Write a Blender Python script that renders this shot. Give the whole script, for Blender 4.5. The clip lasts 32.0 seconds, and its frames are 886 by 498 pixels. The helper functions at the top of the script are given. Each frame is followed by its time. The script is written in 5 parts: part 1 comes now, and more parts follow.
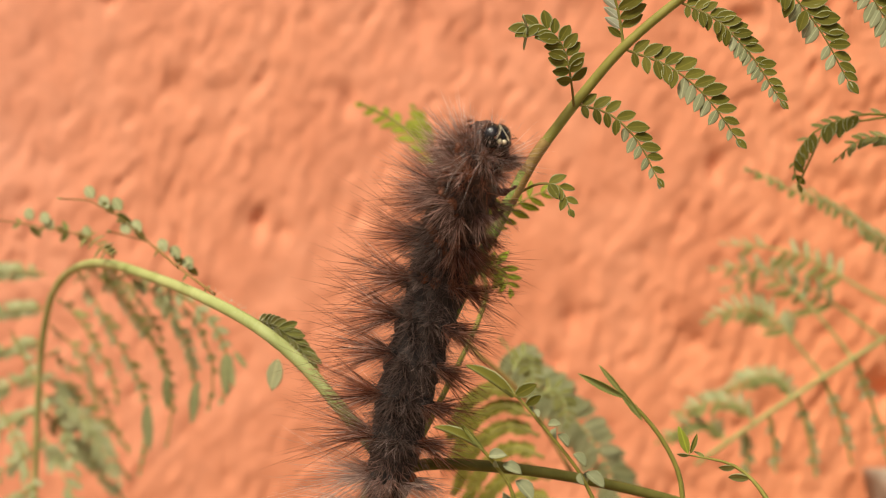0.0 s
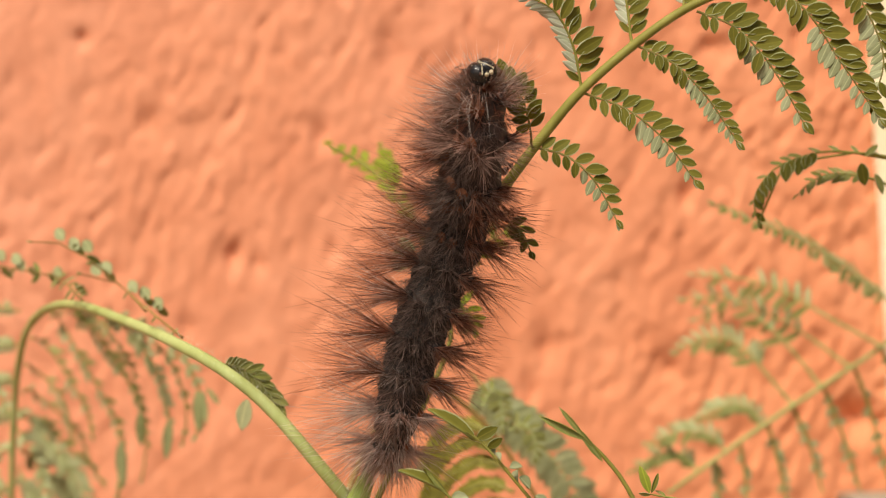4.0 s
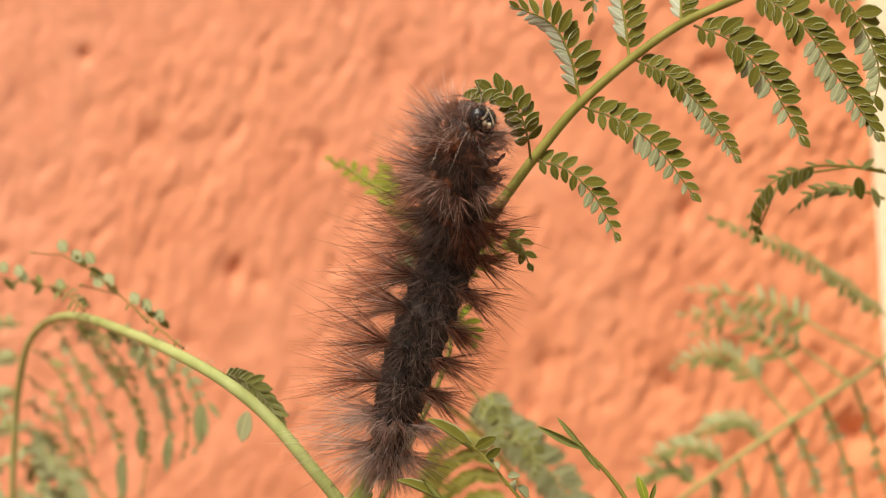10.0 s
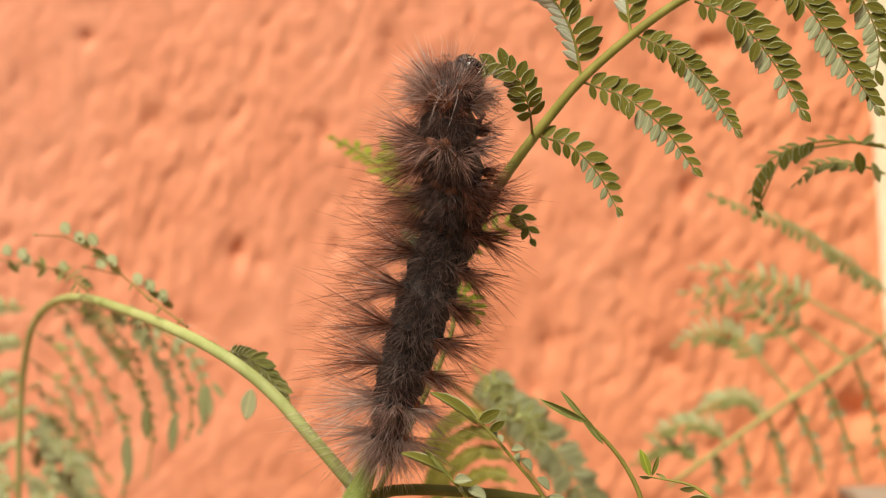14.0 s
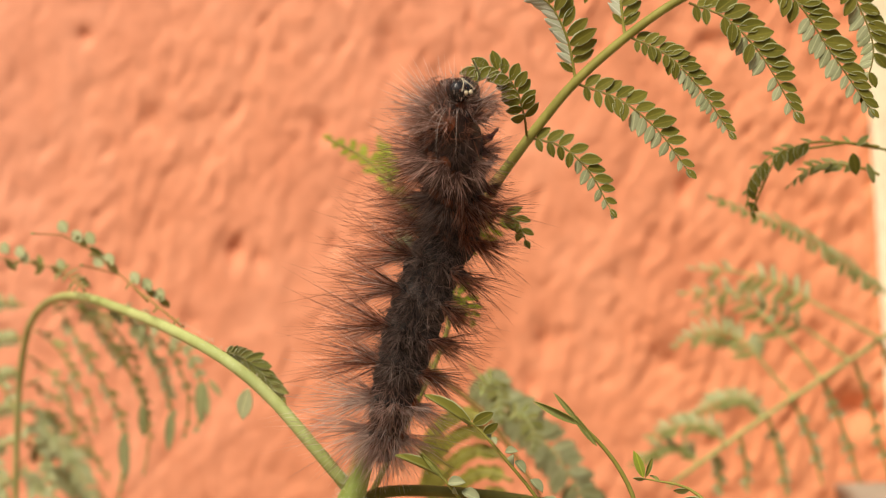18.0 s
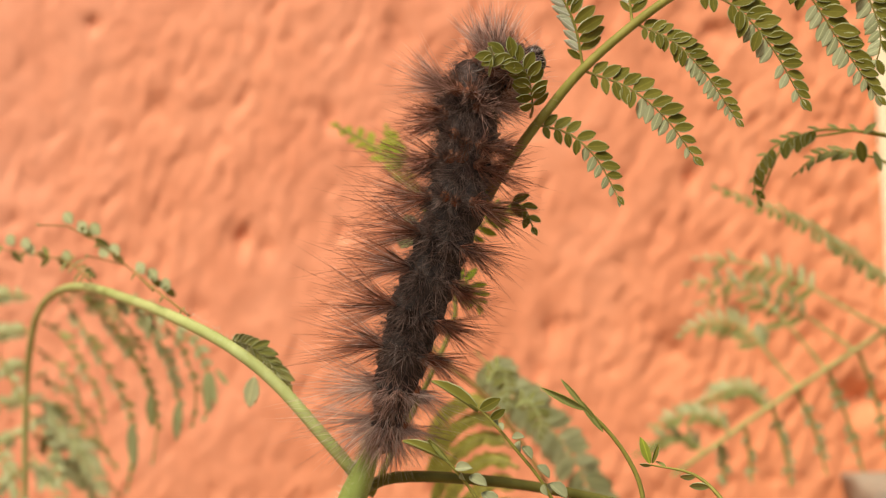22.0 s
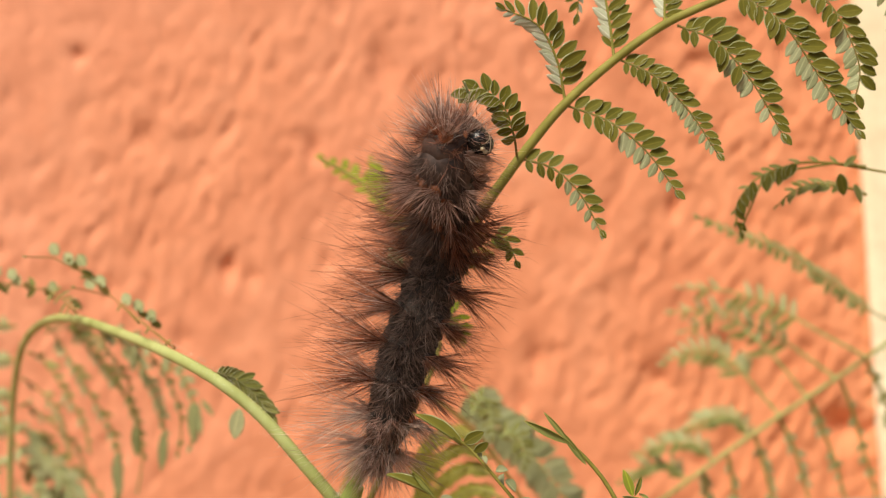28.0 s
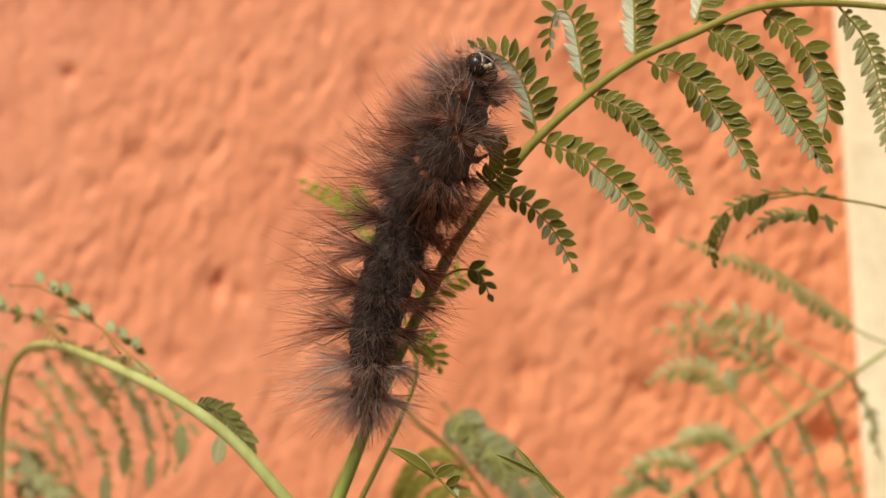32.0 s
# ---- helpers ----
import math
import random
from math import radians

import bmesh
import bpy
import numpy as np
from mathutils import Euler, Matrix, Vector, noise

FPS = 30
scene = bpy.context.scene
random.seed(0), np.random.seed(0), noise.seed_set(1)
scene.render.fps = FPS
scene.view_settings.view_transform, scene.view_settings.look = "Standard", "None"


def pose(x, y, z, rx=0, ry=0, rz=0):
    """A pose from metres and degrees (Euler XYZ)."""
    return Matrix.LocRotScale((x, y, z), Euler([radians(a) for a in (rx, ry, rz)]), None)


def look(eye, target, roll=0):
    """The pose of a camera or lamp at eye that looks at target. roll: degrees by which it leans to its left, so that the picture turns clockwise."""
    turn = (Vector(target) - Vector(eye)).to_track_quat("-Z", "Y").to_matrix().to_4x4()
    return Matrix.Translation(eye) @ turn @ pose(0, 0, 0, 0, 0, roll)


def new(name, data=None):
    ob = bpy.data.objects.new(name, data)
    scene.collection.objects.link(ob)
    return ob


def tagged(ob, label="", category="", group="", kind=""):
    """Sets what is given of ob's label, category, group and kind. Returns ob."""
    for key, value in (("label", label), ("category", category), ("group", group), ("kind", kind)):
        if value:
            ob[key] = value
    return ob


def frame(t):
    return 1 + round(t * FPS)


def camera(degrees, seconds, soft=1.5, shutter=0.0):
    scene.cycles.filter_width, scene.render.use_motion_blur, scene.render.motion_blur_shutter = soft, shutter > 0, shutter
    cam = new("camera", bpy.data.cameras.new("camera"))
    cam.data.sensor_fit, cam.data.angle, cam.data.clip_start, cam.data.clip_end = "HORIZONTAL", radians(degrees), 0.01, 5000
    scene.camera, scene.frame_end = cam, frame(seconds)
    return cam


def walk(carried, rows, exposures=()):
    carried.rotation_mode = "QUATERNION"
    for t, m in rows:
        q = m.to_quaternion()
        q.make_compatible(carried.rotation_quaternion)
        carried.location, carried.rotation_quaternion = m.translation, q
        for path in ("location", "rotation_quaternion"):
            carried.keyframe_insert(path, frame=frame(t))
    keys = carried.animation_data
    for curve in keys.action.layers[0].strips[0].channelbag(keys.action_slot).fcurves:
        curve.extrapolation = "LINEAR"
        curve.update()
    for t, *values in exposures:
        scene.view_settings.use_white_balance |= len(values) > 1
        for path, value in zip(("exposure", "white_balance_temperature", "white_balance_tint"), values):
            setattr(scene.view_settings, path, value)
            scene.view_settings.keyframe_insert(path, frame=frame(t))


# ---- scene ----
# All lengths below are in millimetres until they are multiplied by MM.
MM = 0.001
cam = camera(30.0, 32.0, soft=1.05, shutter=0.5)
# a small lens opening, focused on the stem
cam.data.dof.use_dof = True
cam.data.dof.focus_distance = 0.1625
cam.data.dof.aperture_fstop = 28.0
PATH = [
    (0, -0.002380, -0.166735, -0.002109, 88.7397, -0.5053, 0.4259),
    (0.5, -0.003370, -0.166519, -0.003102, 89.2648, -0.4471, -0.0054),
    (1, -0.004440, -0.166523, -0.004646, 89.7641, -0.6136, -0.3010),
    (1.5, -0.005915, -0.165663, -0.007653, 90.1208, -0.5085, -0.5351),
    (2, -0.003930, -0.166909, -0.005812, 89.1163, -0.0207, 0.0490),
    (2.5, -0.002505, -0.167278, -0.003827, 88.6030, 0.0859, 0.3604),
    (3, -0.000470, -0.168142, -0.001767, 88.4939, 0.2786, 0.6508),
    (3.5, 0.000543, -0.168532, 0.000517, 88.6263, 0.1764, 0.4105),
    (4, 0.000602, -0.168483, 0.001042, 89.1762, 0.2064, 0.1247),
    (4.5, 0.000697, -0.168865, 0.000705, 89.5456, 0.1560, -0.0514),
    (6.5, 0.000520, -0.169151, -0.000080, 90.0469, 0.2429, -0.3139),
    (7, 0.000738, -0.169283, -0.000278, 90.1626, 0.1947, -0.1769),
    (7.5, 0.000626, -0.169393, -0.000358, 90.1960, 0.1410, -0.1313),
    (8, -0.000086, -0.169051, -0.000661, 90.2219, 0.0224, -0.1646),
    (8.5, -0.000092, -0.169455, -0.000206, 90.1095, 0.0703, -0.0474),
    (9, 0.000000, -0.169129, 0.000000, 90.0000, 0.0000, 0.0001),
    (9.5, 0.000442, -0.169688, 0.000144, 89.9778, 0.0105, 0.1339),
    (10, 0.000871, -0.169645, -0.000219, 90.0174, 0.1383, 0.1809),
    (10.5, 0.001208, -0.170001, -0.000474, 90.0488, 0.1611, 0.2136),
    (11, 0.001350, -0.169902, -0.000735, 90.0785, 0.2002, 0.1949),
    (11.5, 0.000904, -0.169682, -0.001303, 90.1456, 0.2252, 0.0925),
    (12, 0.000598, -0.169949, -0.000900, 89.9857, 0.2547, 0.0082),
    (12.5, 0.000605, -0.170591, -0.000827, 89.9480, 0.3147, 0.0248),
    (13, 0.000071, -0.170035, -0.001790, 90.0047, 0.3283, -0.0212),
    (13.5, 0.000379, -0.170478, -0.001297, 89.6952, 0.4204, 0.0946),
    (14, 0.000666, -0.170650, -0.001480, 89.6013, 0.3935, 0.2202),
    (14.5, 0.001224, -0.170412, -0.001821, 89.5555, 0.4610, 0.3440),
    (16.5, 0.001344, -0.170603, -0.000615, 89.1657, 0.5529, 0.3545),
    (17, 0.001505, -0.170771, -0.000785, 89.2580, 0.5472, 0.3625),
    (17.5, 0.001432, -0.170923, -0.000817, 89.3143, 0.4139, 0.2997),
    (18, 0.001490, -0.170922, -0.000348, 89.2818, 0.4059, 0.3006),
    (18.5, 0.001079, -0.171065, -0.001104, 89.5488, 0.3515, 0.2461),
    (19, 0.000008, -0.171077, -0.002016, 89.8541, 0.2109, -0.0116),
    (19.5, -0.000069, -0.171044, -0.002512, 89.9153, 0.1755, 0.0507),
    (20, 0.000527, -0.171131, -0.002777, 89.8376, 0.1085, 0.2140),
    (20.5, -0.000245, -0.170884, -0.002018, 89.4894, 0.2945, 0.0469),
    (21, 0.000232, -0.171274, -0.001820, 89.3696, 0.2971, 0.2173),
    (21.5, 0.000365, -0.171016, -0.001744, 89.2560, 0.2413, 0.2957),
    (22, 0.001383, -0.171364, -0.000842, 88.9898, 0.3119, 0.5201),
    (22.5, 0.001962, -0.171947, -0.000421, 88.9794, 0.3512, 0.5578),
    (23, 0.001765, -0.172453, -0.000454, 89.1975, 0.2599, 0.3274),
    (23.5, 0.001801, -0.172351, 0.000154, 89.2120, 0.3944, 0.2884),
    (24, 0.001310, -0.172152, 0.000206, 89.3878, 0.5210, 0.1554),
    (24.5, 0.001464, -0.172122, 0.000126, 89.5517, 0.4537, 0.2318),
    (25, 0.001074, -0.172305, 0.000265, 89.6010, 0.4811, 0.1106),
    (25.5, 0.001380, -0.172377, 0.000342, 89.6551, 0.5047, 0.1549),
    (27.5, 0.001765, -0.172614, 0.000754, 89.6506, 0.4558, 0.0890),
    (28, 0.001731, -0.172350, 0.000318, 89.7620, 0.4246, 0.0645),
    (28.5, 0.000987, -0.172636, 0.000555, 89.7140, 0.2883, -0.0364),
    (29, 0.001246, -0.172667, -0.000681, 89.9981, 0.1845, 0.0484),
    (29.5, 0.002281, -0.173320, 0.001032, 89.5046, 0.4221, 0.2929),
    (30, 0.002052, -0.173352, 0.000217, 89.7285, 0.5378, 0.1722),
    (30.5, 0.002742, -0.173264, 0.000039, 89.7722, 0.5226, 0.3247),
    (31, 0.002958, -0.173492, 0.002090, 89.3630, 0.6062, 0.3352),
    (31.5, 0.004266, -0.174097, 0.003010, 89.4650, 0.6124, 0.4551),
    (32, 0.005362, -0.175040, 0.004924, 89.4080, 0.6305, 0.3428),
]
walk(cam, [(t, pose(x, y, z, rx, ry, rz)) for t, x, y, z, rx, ry, rz in PATH], exposures=[(0.0, 0.10), (2.0, 0.10), (3.1, 0.07), (4.0, 0.16), (27.0, 0.17), (28.5, 0.14), (30.0, 0.15), (31.0, 0.12), (32.0, 0.02)])

# ---- light: hazy daylight from the upper left ----
world = bpy.data.worlds.new("sky")
scene.world = world
world.use_nodes = True
wn = world.node_tree.nodes
sky = wn.new("ShaderNodeTexSky")
sky.sky_type = "NISHITA"
sky.sun_disc = False
sky.sun_elevation = radians(53)
sky.sun_rotation = radians(210)
sky.dust_density = 6.0
world.node_tree.links.new(sky.outputs[0], wn["Background"].inputs[0])
wn["Background"].inputs[1].default_value = 0.09
sun = new("sun", bpy.data.lights.new("sun", "SUN"))
sun.data.energy = 3.55
sun.data.angle = radians(14)
sun.data.color = (1.0, 0.925, 0.77)
sun.matrix_world = look((-0.42, -0.74, 1.12), (0, 0, 0))


# ---- materials ----
def material(name, rough=0.6, spec=0.3):
    m = bpy.data.materials.new(name)
    m.use_nodes = True
    b = m.node_tree.nodes["Principled BSDF"]
    b.inputs["Roughness"].default_value = rough
    b.inputs["Specular IOR Level"].default_value = spec
    return m, m.node_tree.nodes, m.node_tree.links, b


def noise_ramp(nodes, links, scale, stops, detail=4.0, rough=0.6, stretch=None):
    """Object-space noise turned into a colour ramp."""
    co = nodes.new("ShaderNodeTexCoord")
    tex = nodes.new("ShaderNodeTexNoise")
    tex.inputs["Scale"].default_value = scale
    tex.inputs["Detail"].default_value = detail
    tex.inputs["Roughness"].default_value = rough
    src = co.outputs["Object"]
    if stretch:
        mp = nodes.new("ShaderNodeMapping")
        mp.inputs["Scale"].default_value = stretch[0]
        mp.inputs["Rotation"].default_value = stretch[1]
        links.new(src, mp.inputs[0])
        src = mp.outputs[0]
    links.new(src, tex.inputs["Vector"])
    ramp = nodes.new("ShaderNodeValToRGB")
    el = ramp.color_ramp.elements
    while len(el) < len(stops):
        el.new(0.5)
    for e, (p, c) in zip(el, stops):
        e.position, e.color = p, (*c, 1)
    links.new(tex.outputs["Fac"], ramp.inputs[0])
    return ramp, tex


def bump(nodes, links, b, tex, strength, distance):
    n = nodes.new("ShaderNodeBump")
    n.inputs["Strength"].default_value = strength
    n.inputs["Distance"].default_value = distance
    links.new(tex.outputs["Fac"], n.inputs["Height"])
    links.new(n.outputs[0], b.inputs["Normal"])
    return n


def mixed(nodes, links, kind, a, c, fac):
    m = nodes.new("ShaderNodeMix")
    m.data_type, m.blend_type = "RGBA", kind
    m.inputs[0].default_value = fac
    links.new(a, m.inputs[6])
    links.new(c, m.inputs[7])
    return m.outputs[2]


def plaster(name, dark, mid, light, painted_haze=False):
    m, n, l, b = material(name, 0.85, 0.2)
    r1, t1 = noise_ramp(n, l, 45, [(0.3, dark), (0.5, mid), (0.75, light)], 6)
    r2, t2 = noise_ramp(n, l, 420, [(0.3, (0.82, 0.8, 0.78)), (0.7, (1, 1, 1))], 5)
    l.new(mixed(n, l, "MULTIPLY", r1.outputs[0], r2.outputs[0], 0.7), b.inputs["Base Color"])
    if painted_haze:
        # haze painted into the colour: pinker upper left, darker lower right, in uneven patches
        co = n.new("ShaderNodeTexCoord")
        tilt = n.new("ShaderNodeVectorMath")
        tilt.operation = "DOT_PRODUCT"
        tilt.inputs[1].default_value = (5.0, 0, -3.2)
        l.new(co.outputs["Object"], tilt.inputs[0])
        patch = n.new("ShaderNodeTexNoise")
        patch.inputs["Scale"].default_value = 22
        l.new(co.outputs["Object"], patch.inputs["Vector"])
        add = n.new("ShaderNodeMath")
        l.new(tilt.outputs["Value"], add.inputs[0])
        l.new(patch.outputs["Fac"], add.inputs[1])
        haze_ramp = n.new("ShaderNodeValToRGB")
        haze_ramp.color_ramp.elements[0].position, haze_ramp.color_ramp.elements[0].color = 0.05, (0.975, 1.01, 1.12, 1)
        haze_ramp.color_ramp.elements[1].position, haze_ramp.color_ramp.elements[1].color = 1.0, (0.96, 0.905, 0.81, 1)
        l.new(add.outputs[0], haze_ramp.inputs[0])
        l.new(mixed(n, l, "MULTIPLY", b.inputs["Base Color"].links[0].from_socket, haze_ramp.outputs[0], 1.0), b.inputs["Base Color"])
    bump(n, l, b, t2, 0.35, 0.0006)
    return m


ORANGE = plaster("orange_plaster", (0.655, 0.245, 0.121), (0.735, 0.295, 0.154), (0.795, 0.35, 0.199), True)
CREAM = plaster("cream_paint", (0.80, 0.69, 0.45), (0.86, 0.75, 0.52), (0.89, 0.80, 0.58))
SOIL = plaster("dry_soil", (0.20, 0.13, 0.08), (0.28, 0.19, 0.12), (0.36, 0.26, 0.17))
PALE = plaster("pale_stone", (0.30, 0.25, 0.18), (0.38, 0.32, 0.24), (0.46, 0.40, 0.31))


def leafy(name, a, c, rough, glow):
    """Leaf skin: two greens varied leaf by leaf and by fine mottling, with some light passing through."""
    m, n, l, b = material(name, rough, 0.1)
    info = n.new("ShaderNodeObjectInfo")
    ramp = n.new("ShaderNodeValToRGB")
    ramp.color_ramp.elements[0].color, ramp.color_ramp.elements[1].color = (*a, 1), (*c, 1)
    l.new(info.outputs["Random"], ramp.inputs[0])
    r2, t2 = noise_ramp(n, l, 2.2, [(0.3, (0.72, 0.75, 0.7)), (0.7, (1, 1, 1))], 4)
    col = mixed(n, l, "MULTIPLY", ramp.outputs[0], r2.outputs[0], 0.8)
    # the pale midvein and margin
    co = n.new("ShaderNodeTexCoord")
    sep = n.new("ShaderNodeSeparateXYZ")
    l.new(co.outputs["Object"], sep.inputs[0])
    off = n.new("ShaderNodeMath")
    off.operation = "ABSOLUTE"
    l.new(sep.outputs[0], off.inputs[0])
    line = n.new("ShaderNodeMapRange")
    line.inputs["From Min"].default_value, line.inputs["From Max"].default_value = 0.008, 0.03
    line.inputs["To Min"].default_value, line.inputs["To Max"].default_value = 0.4, 0.0
    l.new(off.outputs[0], line.inputs["Value"])
    vein = n.new("ShaderNodeMix")
    vein.data_type = "RGBA"
    l.new(line.outputs[0], vein.inputs[0])
    l.new(col, vein.inputs[6])
    vein.inputs[7].default_value = (min(1, a[0] * 2.4), min(1, a[1] * 2.3), min(1, a[2] * 2.6), 1)
    col = vein.outputs[2]
    l.new(col, b.inputs["Base Color"])
    bump(n, l, b, t2, 0.2, 0.0002)
    tr = n.new("ShaderNodeBsdfTranslucent")
    l.new(col, tr.inputs[0])
    mx = n.new("ShaderNodeMixShader")
    mx.inputs[0].default_value = glow
    l.new(b.outputs[0], mx.inputs[1])
    l.new(tr.outputs[0], mx.inputs[2])
    l.new(mx.outputs[0], n["Material Output"].inputs[0])
    return m


LEAF_TOP = leafy("leaf_top", (0.122, 0.114, 0.015), (0.205, 0.186, 0.032), 0.6, 0.3)
LEAF_UNDER = leafy("leaf_underside", (0.30, 0.32, 0.165), (0.42, 0.44, 0.26), 0.65, 0.2)
PALE_TOP = leafy("pale_leaf_top", (0.23, 0.24, 0.06), (0.35, 0.35, 0.12), 0.55, 0.3)
PALE_UNDER = leafy("pale_leaf_underside", (0.34, 0.35, 0.155), (0.48, 0.49, 0.27), 0.65, 0.25)
YOUNG_TOP = leafy("young_leaf_top", (0.24, 0.29, 0.025), (0.36, 0.39, 0.055), 0.55, 0.4)
YOUNG_UNDER = leafy("young_leaf_underside", (0.29, 0.32, 0.055), (0.40, 0.40, 0.10), 0.6, 0.35)
OLIVE_TOP = leafy("olive_leaf_top", (0.33, 0.31, 0.055), (0.46, 0.425, 0.10), 0.55, 0.5)
OLIVE_UNDER = leafy("olive_leaf_underside", (0.32, 0.31, 0.06), (0.44, 0.41, 0.11), 0.6, 0.5)
DRY_LEAF = leafy("bleached_leaf", (0.27, 0.28, 0.11), (0.38, 0.39, 0.19), 0.65, 0.3)
SILVER_BACK = leafy("silvery_underside", (0.50, 0.52, 0.36), (0.64, 0.66, 0.50), 0.65, 0.2)
SILVER = leafy("silvery_leaf", (0.25, 0.26, 0.13), (0.36, 0.37, 0.21), 0.6, 0.25)
FOLD_TOP = leafy("folded_leaf_top", (0.18, 0.19, 0.05), (0.28, 0.285, 0.09), 0.55, 0.3)
LEAF_EDGE = leafy("leaf_margin", (0.30, 0.31, 0.13), (0.42, 0.43, 0.22), 0.65, 0.2)
GREY_TOP = leafy("grey_green_leaf_top", (0.37, 0.39, 0.19), (0.52, 0.54, 0.31), 0.6, 0.4)


def stalk(name, a, c):
    m, n, l, b = material(name, 0.55, 0.15)
    r, t = noise_ramp(n, l, 300, [(0.35, a), (0.7, c)], 4, stretch=((1, 1, 0.25), (0, 0, 0)))
    l.new(r.outputs[0], b.inputs["Base Color"])
    bump(n, l, b, t, 0.25, 0.0002)
    return m


STEM = stalk("green_stem", (0.185, 0.172, 0.032), (0.285, 0.262, 0.062))
PALE_STEM = stalk("pale_green_stem", (0.28, 0.315, 0.10), (0.41, 0.45, 0.18))
DARK_STEM = stalk("dark_green_stem", (0.085, 0.08, 0.014), (0.14, 0.13, 0.028))
FUZZ = stalk("pale_fuzz", (0.50, 0.50, 0.36), (0.66, 0.66, 0.5))
RIB = stalk("brown_green_midrib", (0.15, 0.125, 0.03), (0.24, 0.20, 0.06))
NODE_GREEN = stalk("fresh_green_stem", (0.16, 0.20, 0.04), (0.27, 0.33, 0.085))
OLIVE = stalk("olive_stem", (0.20, 0.19, 0.04), (0.30, 0.27, 0.08))
RED_STEM = stalk("reddish_stem", (0.21, 0.13, 0.04), (0.33, 0.22, 0.07))


def furry(name, a, c, glow):
    m, n, l, b = material(name, 0.45, 0.35)
    g = n.new("ShaderNodeNewGeometry")
    ramp = n.new("ShaderNodeValToRGB")
    ramp.color_ramp.elements[0].color, ramp.color_ramp.elements[1].color = (*a, 1), (*c, 1)
    l.new(g.outputs["Random Per Island"], ramp.inputs[0])
    l.new(ramp.outputs[0], b.inputs["Base Color"])
    tr = n.new("ShaderNodeBsdfTranslucent")
    l.new(ramp.outputs[0], tr.inputs[0])
    mx = n.new("ShaderNodeMixShader")
    mx.inputs[0].default_value = glow
    l.new(b.outputs[0], mx.inputs[1])
    l.new(tr.outputs[0], mx.inputs[2])
    l.new(mx.outputs[0], n["Material Output"].inputs[0])
    return m


HAIR_SOOT = furry("soot_black_hair", (0.038, 0.026, 0.021), (0.31, 0.205, 0.165), 0.4)
HAIR_DARK = furry("red_brown_hair", (0.075, 0.03, 0.018), (0.62, 0.31, 0.205), 0.7)
HAIR_GREY = furry("grey_brown_hair", (0.12, 0.062, 0.044), (0.80, 0.55, 0.45), 0.6)
HAIR_TAIL = furry("pale_tail_hair", (0.30, 0.20, 0.16), (0.95, 0.82, 0.74), 0.6)
HAIR_WHITE = furry("whitish_hair", (0.6, 0.52, 0.45), (0.9, 0.82, 0.74), 0.5)


def skin(name, a, c, rough):
    m, n, l, b = material(name, rough, 0.4)
    r, t = noise_ramp(n, l, 900, [(0.35, a), (0.7, c)], 5)
    l.new(r.outputs[0], b.inputs["Base Color"])
    bump(n, l, b, t, 0.5, 0.0003)
    return m


FRONT_SKIN = skin("red_brown_skin", (0.018, 0.012, 0.01), (0.10, 0.055, 0.04), 0.6)
SKIN = skin("dark_skin", (0.018, 0.014, 0.012), (0.07, 0.048, 0.038), 0.8)
WART = skin("orange_brown_wart", (0.13, 0.042, 0.018), (0.36, 0.125, 0.05), 0.6)
LEG = skin("red_brown_leg", (0.085, 0.026, 0.016), (0.24, 0.078, 0.045), 0.35)
HEAD = skin("black_head", (0.005, 0.005, 0.005), (0.02, 0.015, 0.013), 0.22)
FACE = skin("cream_mark", (0.45, 0.38, 0.24), (0.65, 0.57, 0.40), 0.4)


# ---- mesh helpers ----
def mesh(name, bm, *mats):
    me = bpy.data.meshes.new(name)
    bm.to_mesh(me)
    bm.free()
    for m in mats:
        me.materials.append(m)
    for p in me.polygons:
        p.use_smooth = True
    return me


def part(name, data, parent, label="", m=None):
    ob = new(name, data)
    ob.parent = parent
    if m is not None:
        ob.matrix_basis = m
    return tagged(ob, label)


def curve(pts, n):
    """A smooth line through the points, in n equal steps of its length."""
    p = [Vector(q) for q in pts]
    if len(p) == 2:
        return [p[0].lerp(p[1], i / n) for i in range(n + 1)]
    e = [p[0] * 2 - p[1]] + p + [p[-1] * 2 - p[-2]]
    fine = []
    for i in range(1, len(e) - 2):
        for k in range(14):
            u = k / 14
            a, b, c, d = e[i - 1], e[i], e[i + 1], e[i + 2]
            fine.append(0.5 * (2 * b + (c - a) * u + (2 * a - 5 * b + 4 * c - d) * u * u + (3 * b - 3 * c + d - a) * u ** 3))
    fine.append(p[-1])
    run = [0.0]
    for a, b in zip(fine, fine[1:]):
        run.append(run[-1] + (b - a).length)
    out, j = [], 0
    for i in range(n + 1):
        s = run[-1] * i / n
        while j < len(run) - 2 and run[j + 1] < s:
            j += 1
        out.append(fine[j].lerp(fine[j + 1], min(1.0, max(0.0, (s - run[j]) / max(1e-9, run[j + 1] - run[j])))))
    return out


def tube(bm, line, radius, sides=8):
    """A round stalk along the line; radius(u) in mm."""
    rings = []
    for i, p in enumerate(line):
        d = (line[min(i + 1, len(line) - 1)] - line[max(i - 1, 0)]).normalized()
        side = d.cross(Vector((0.13, 1, 0.07))).normalized()
        up = side.cross(d)
        r = radius(i / (len(line) - 1))
        rings.append([bm.verts.new((p + (side * math.cos(2 * math.pi * k / sides) + up * math.sin(2 * math.pi * k / sides)) * r) * MM) for k in range(sides)])
    for a, b in zip(rings, rings[1:]):
        for k in range(sides):
            bm.faces.new((a[k], a[(k + 1) % sides], b[(k + 1) % sides], b[k]))
    bm.faces.new(rings[0])
    bm.faces.new(rings[-1][::-1])


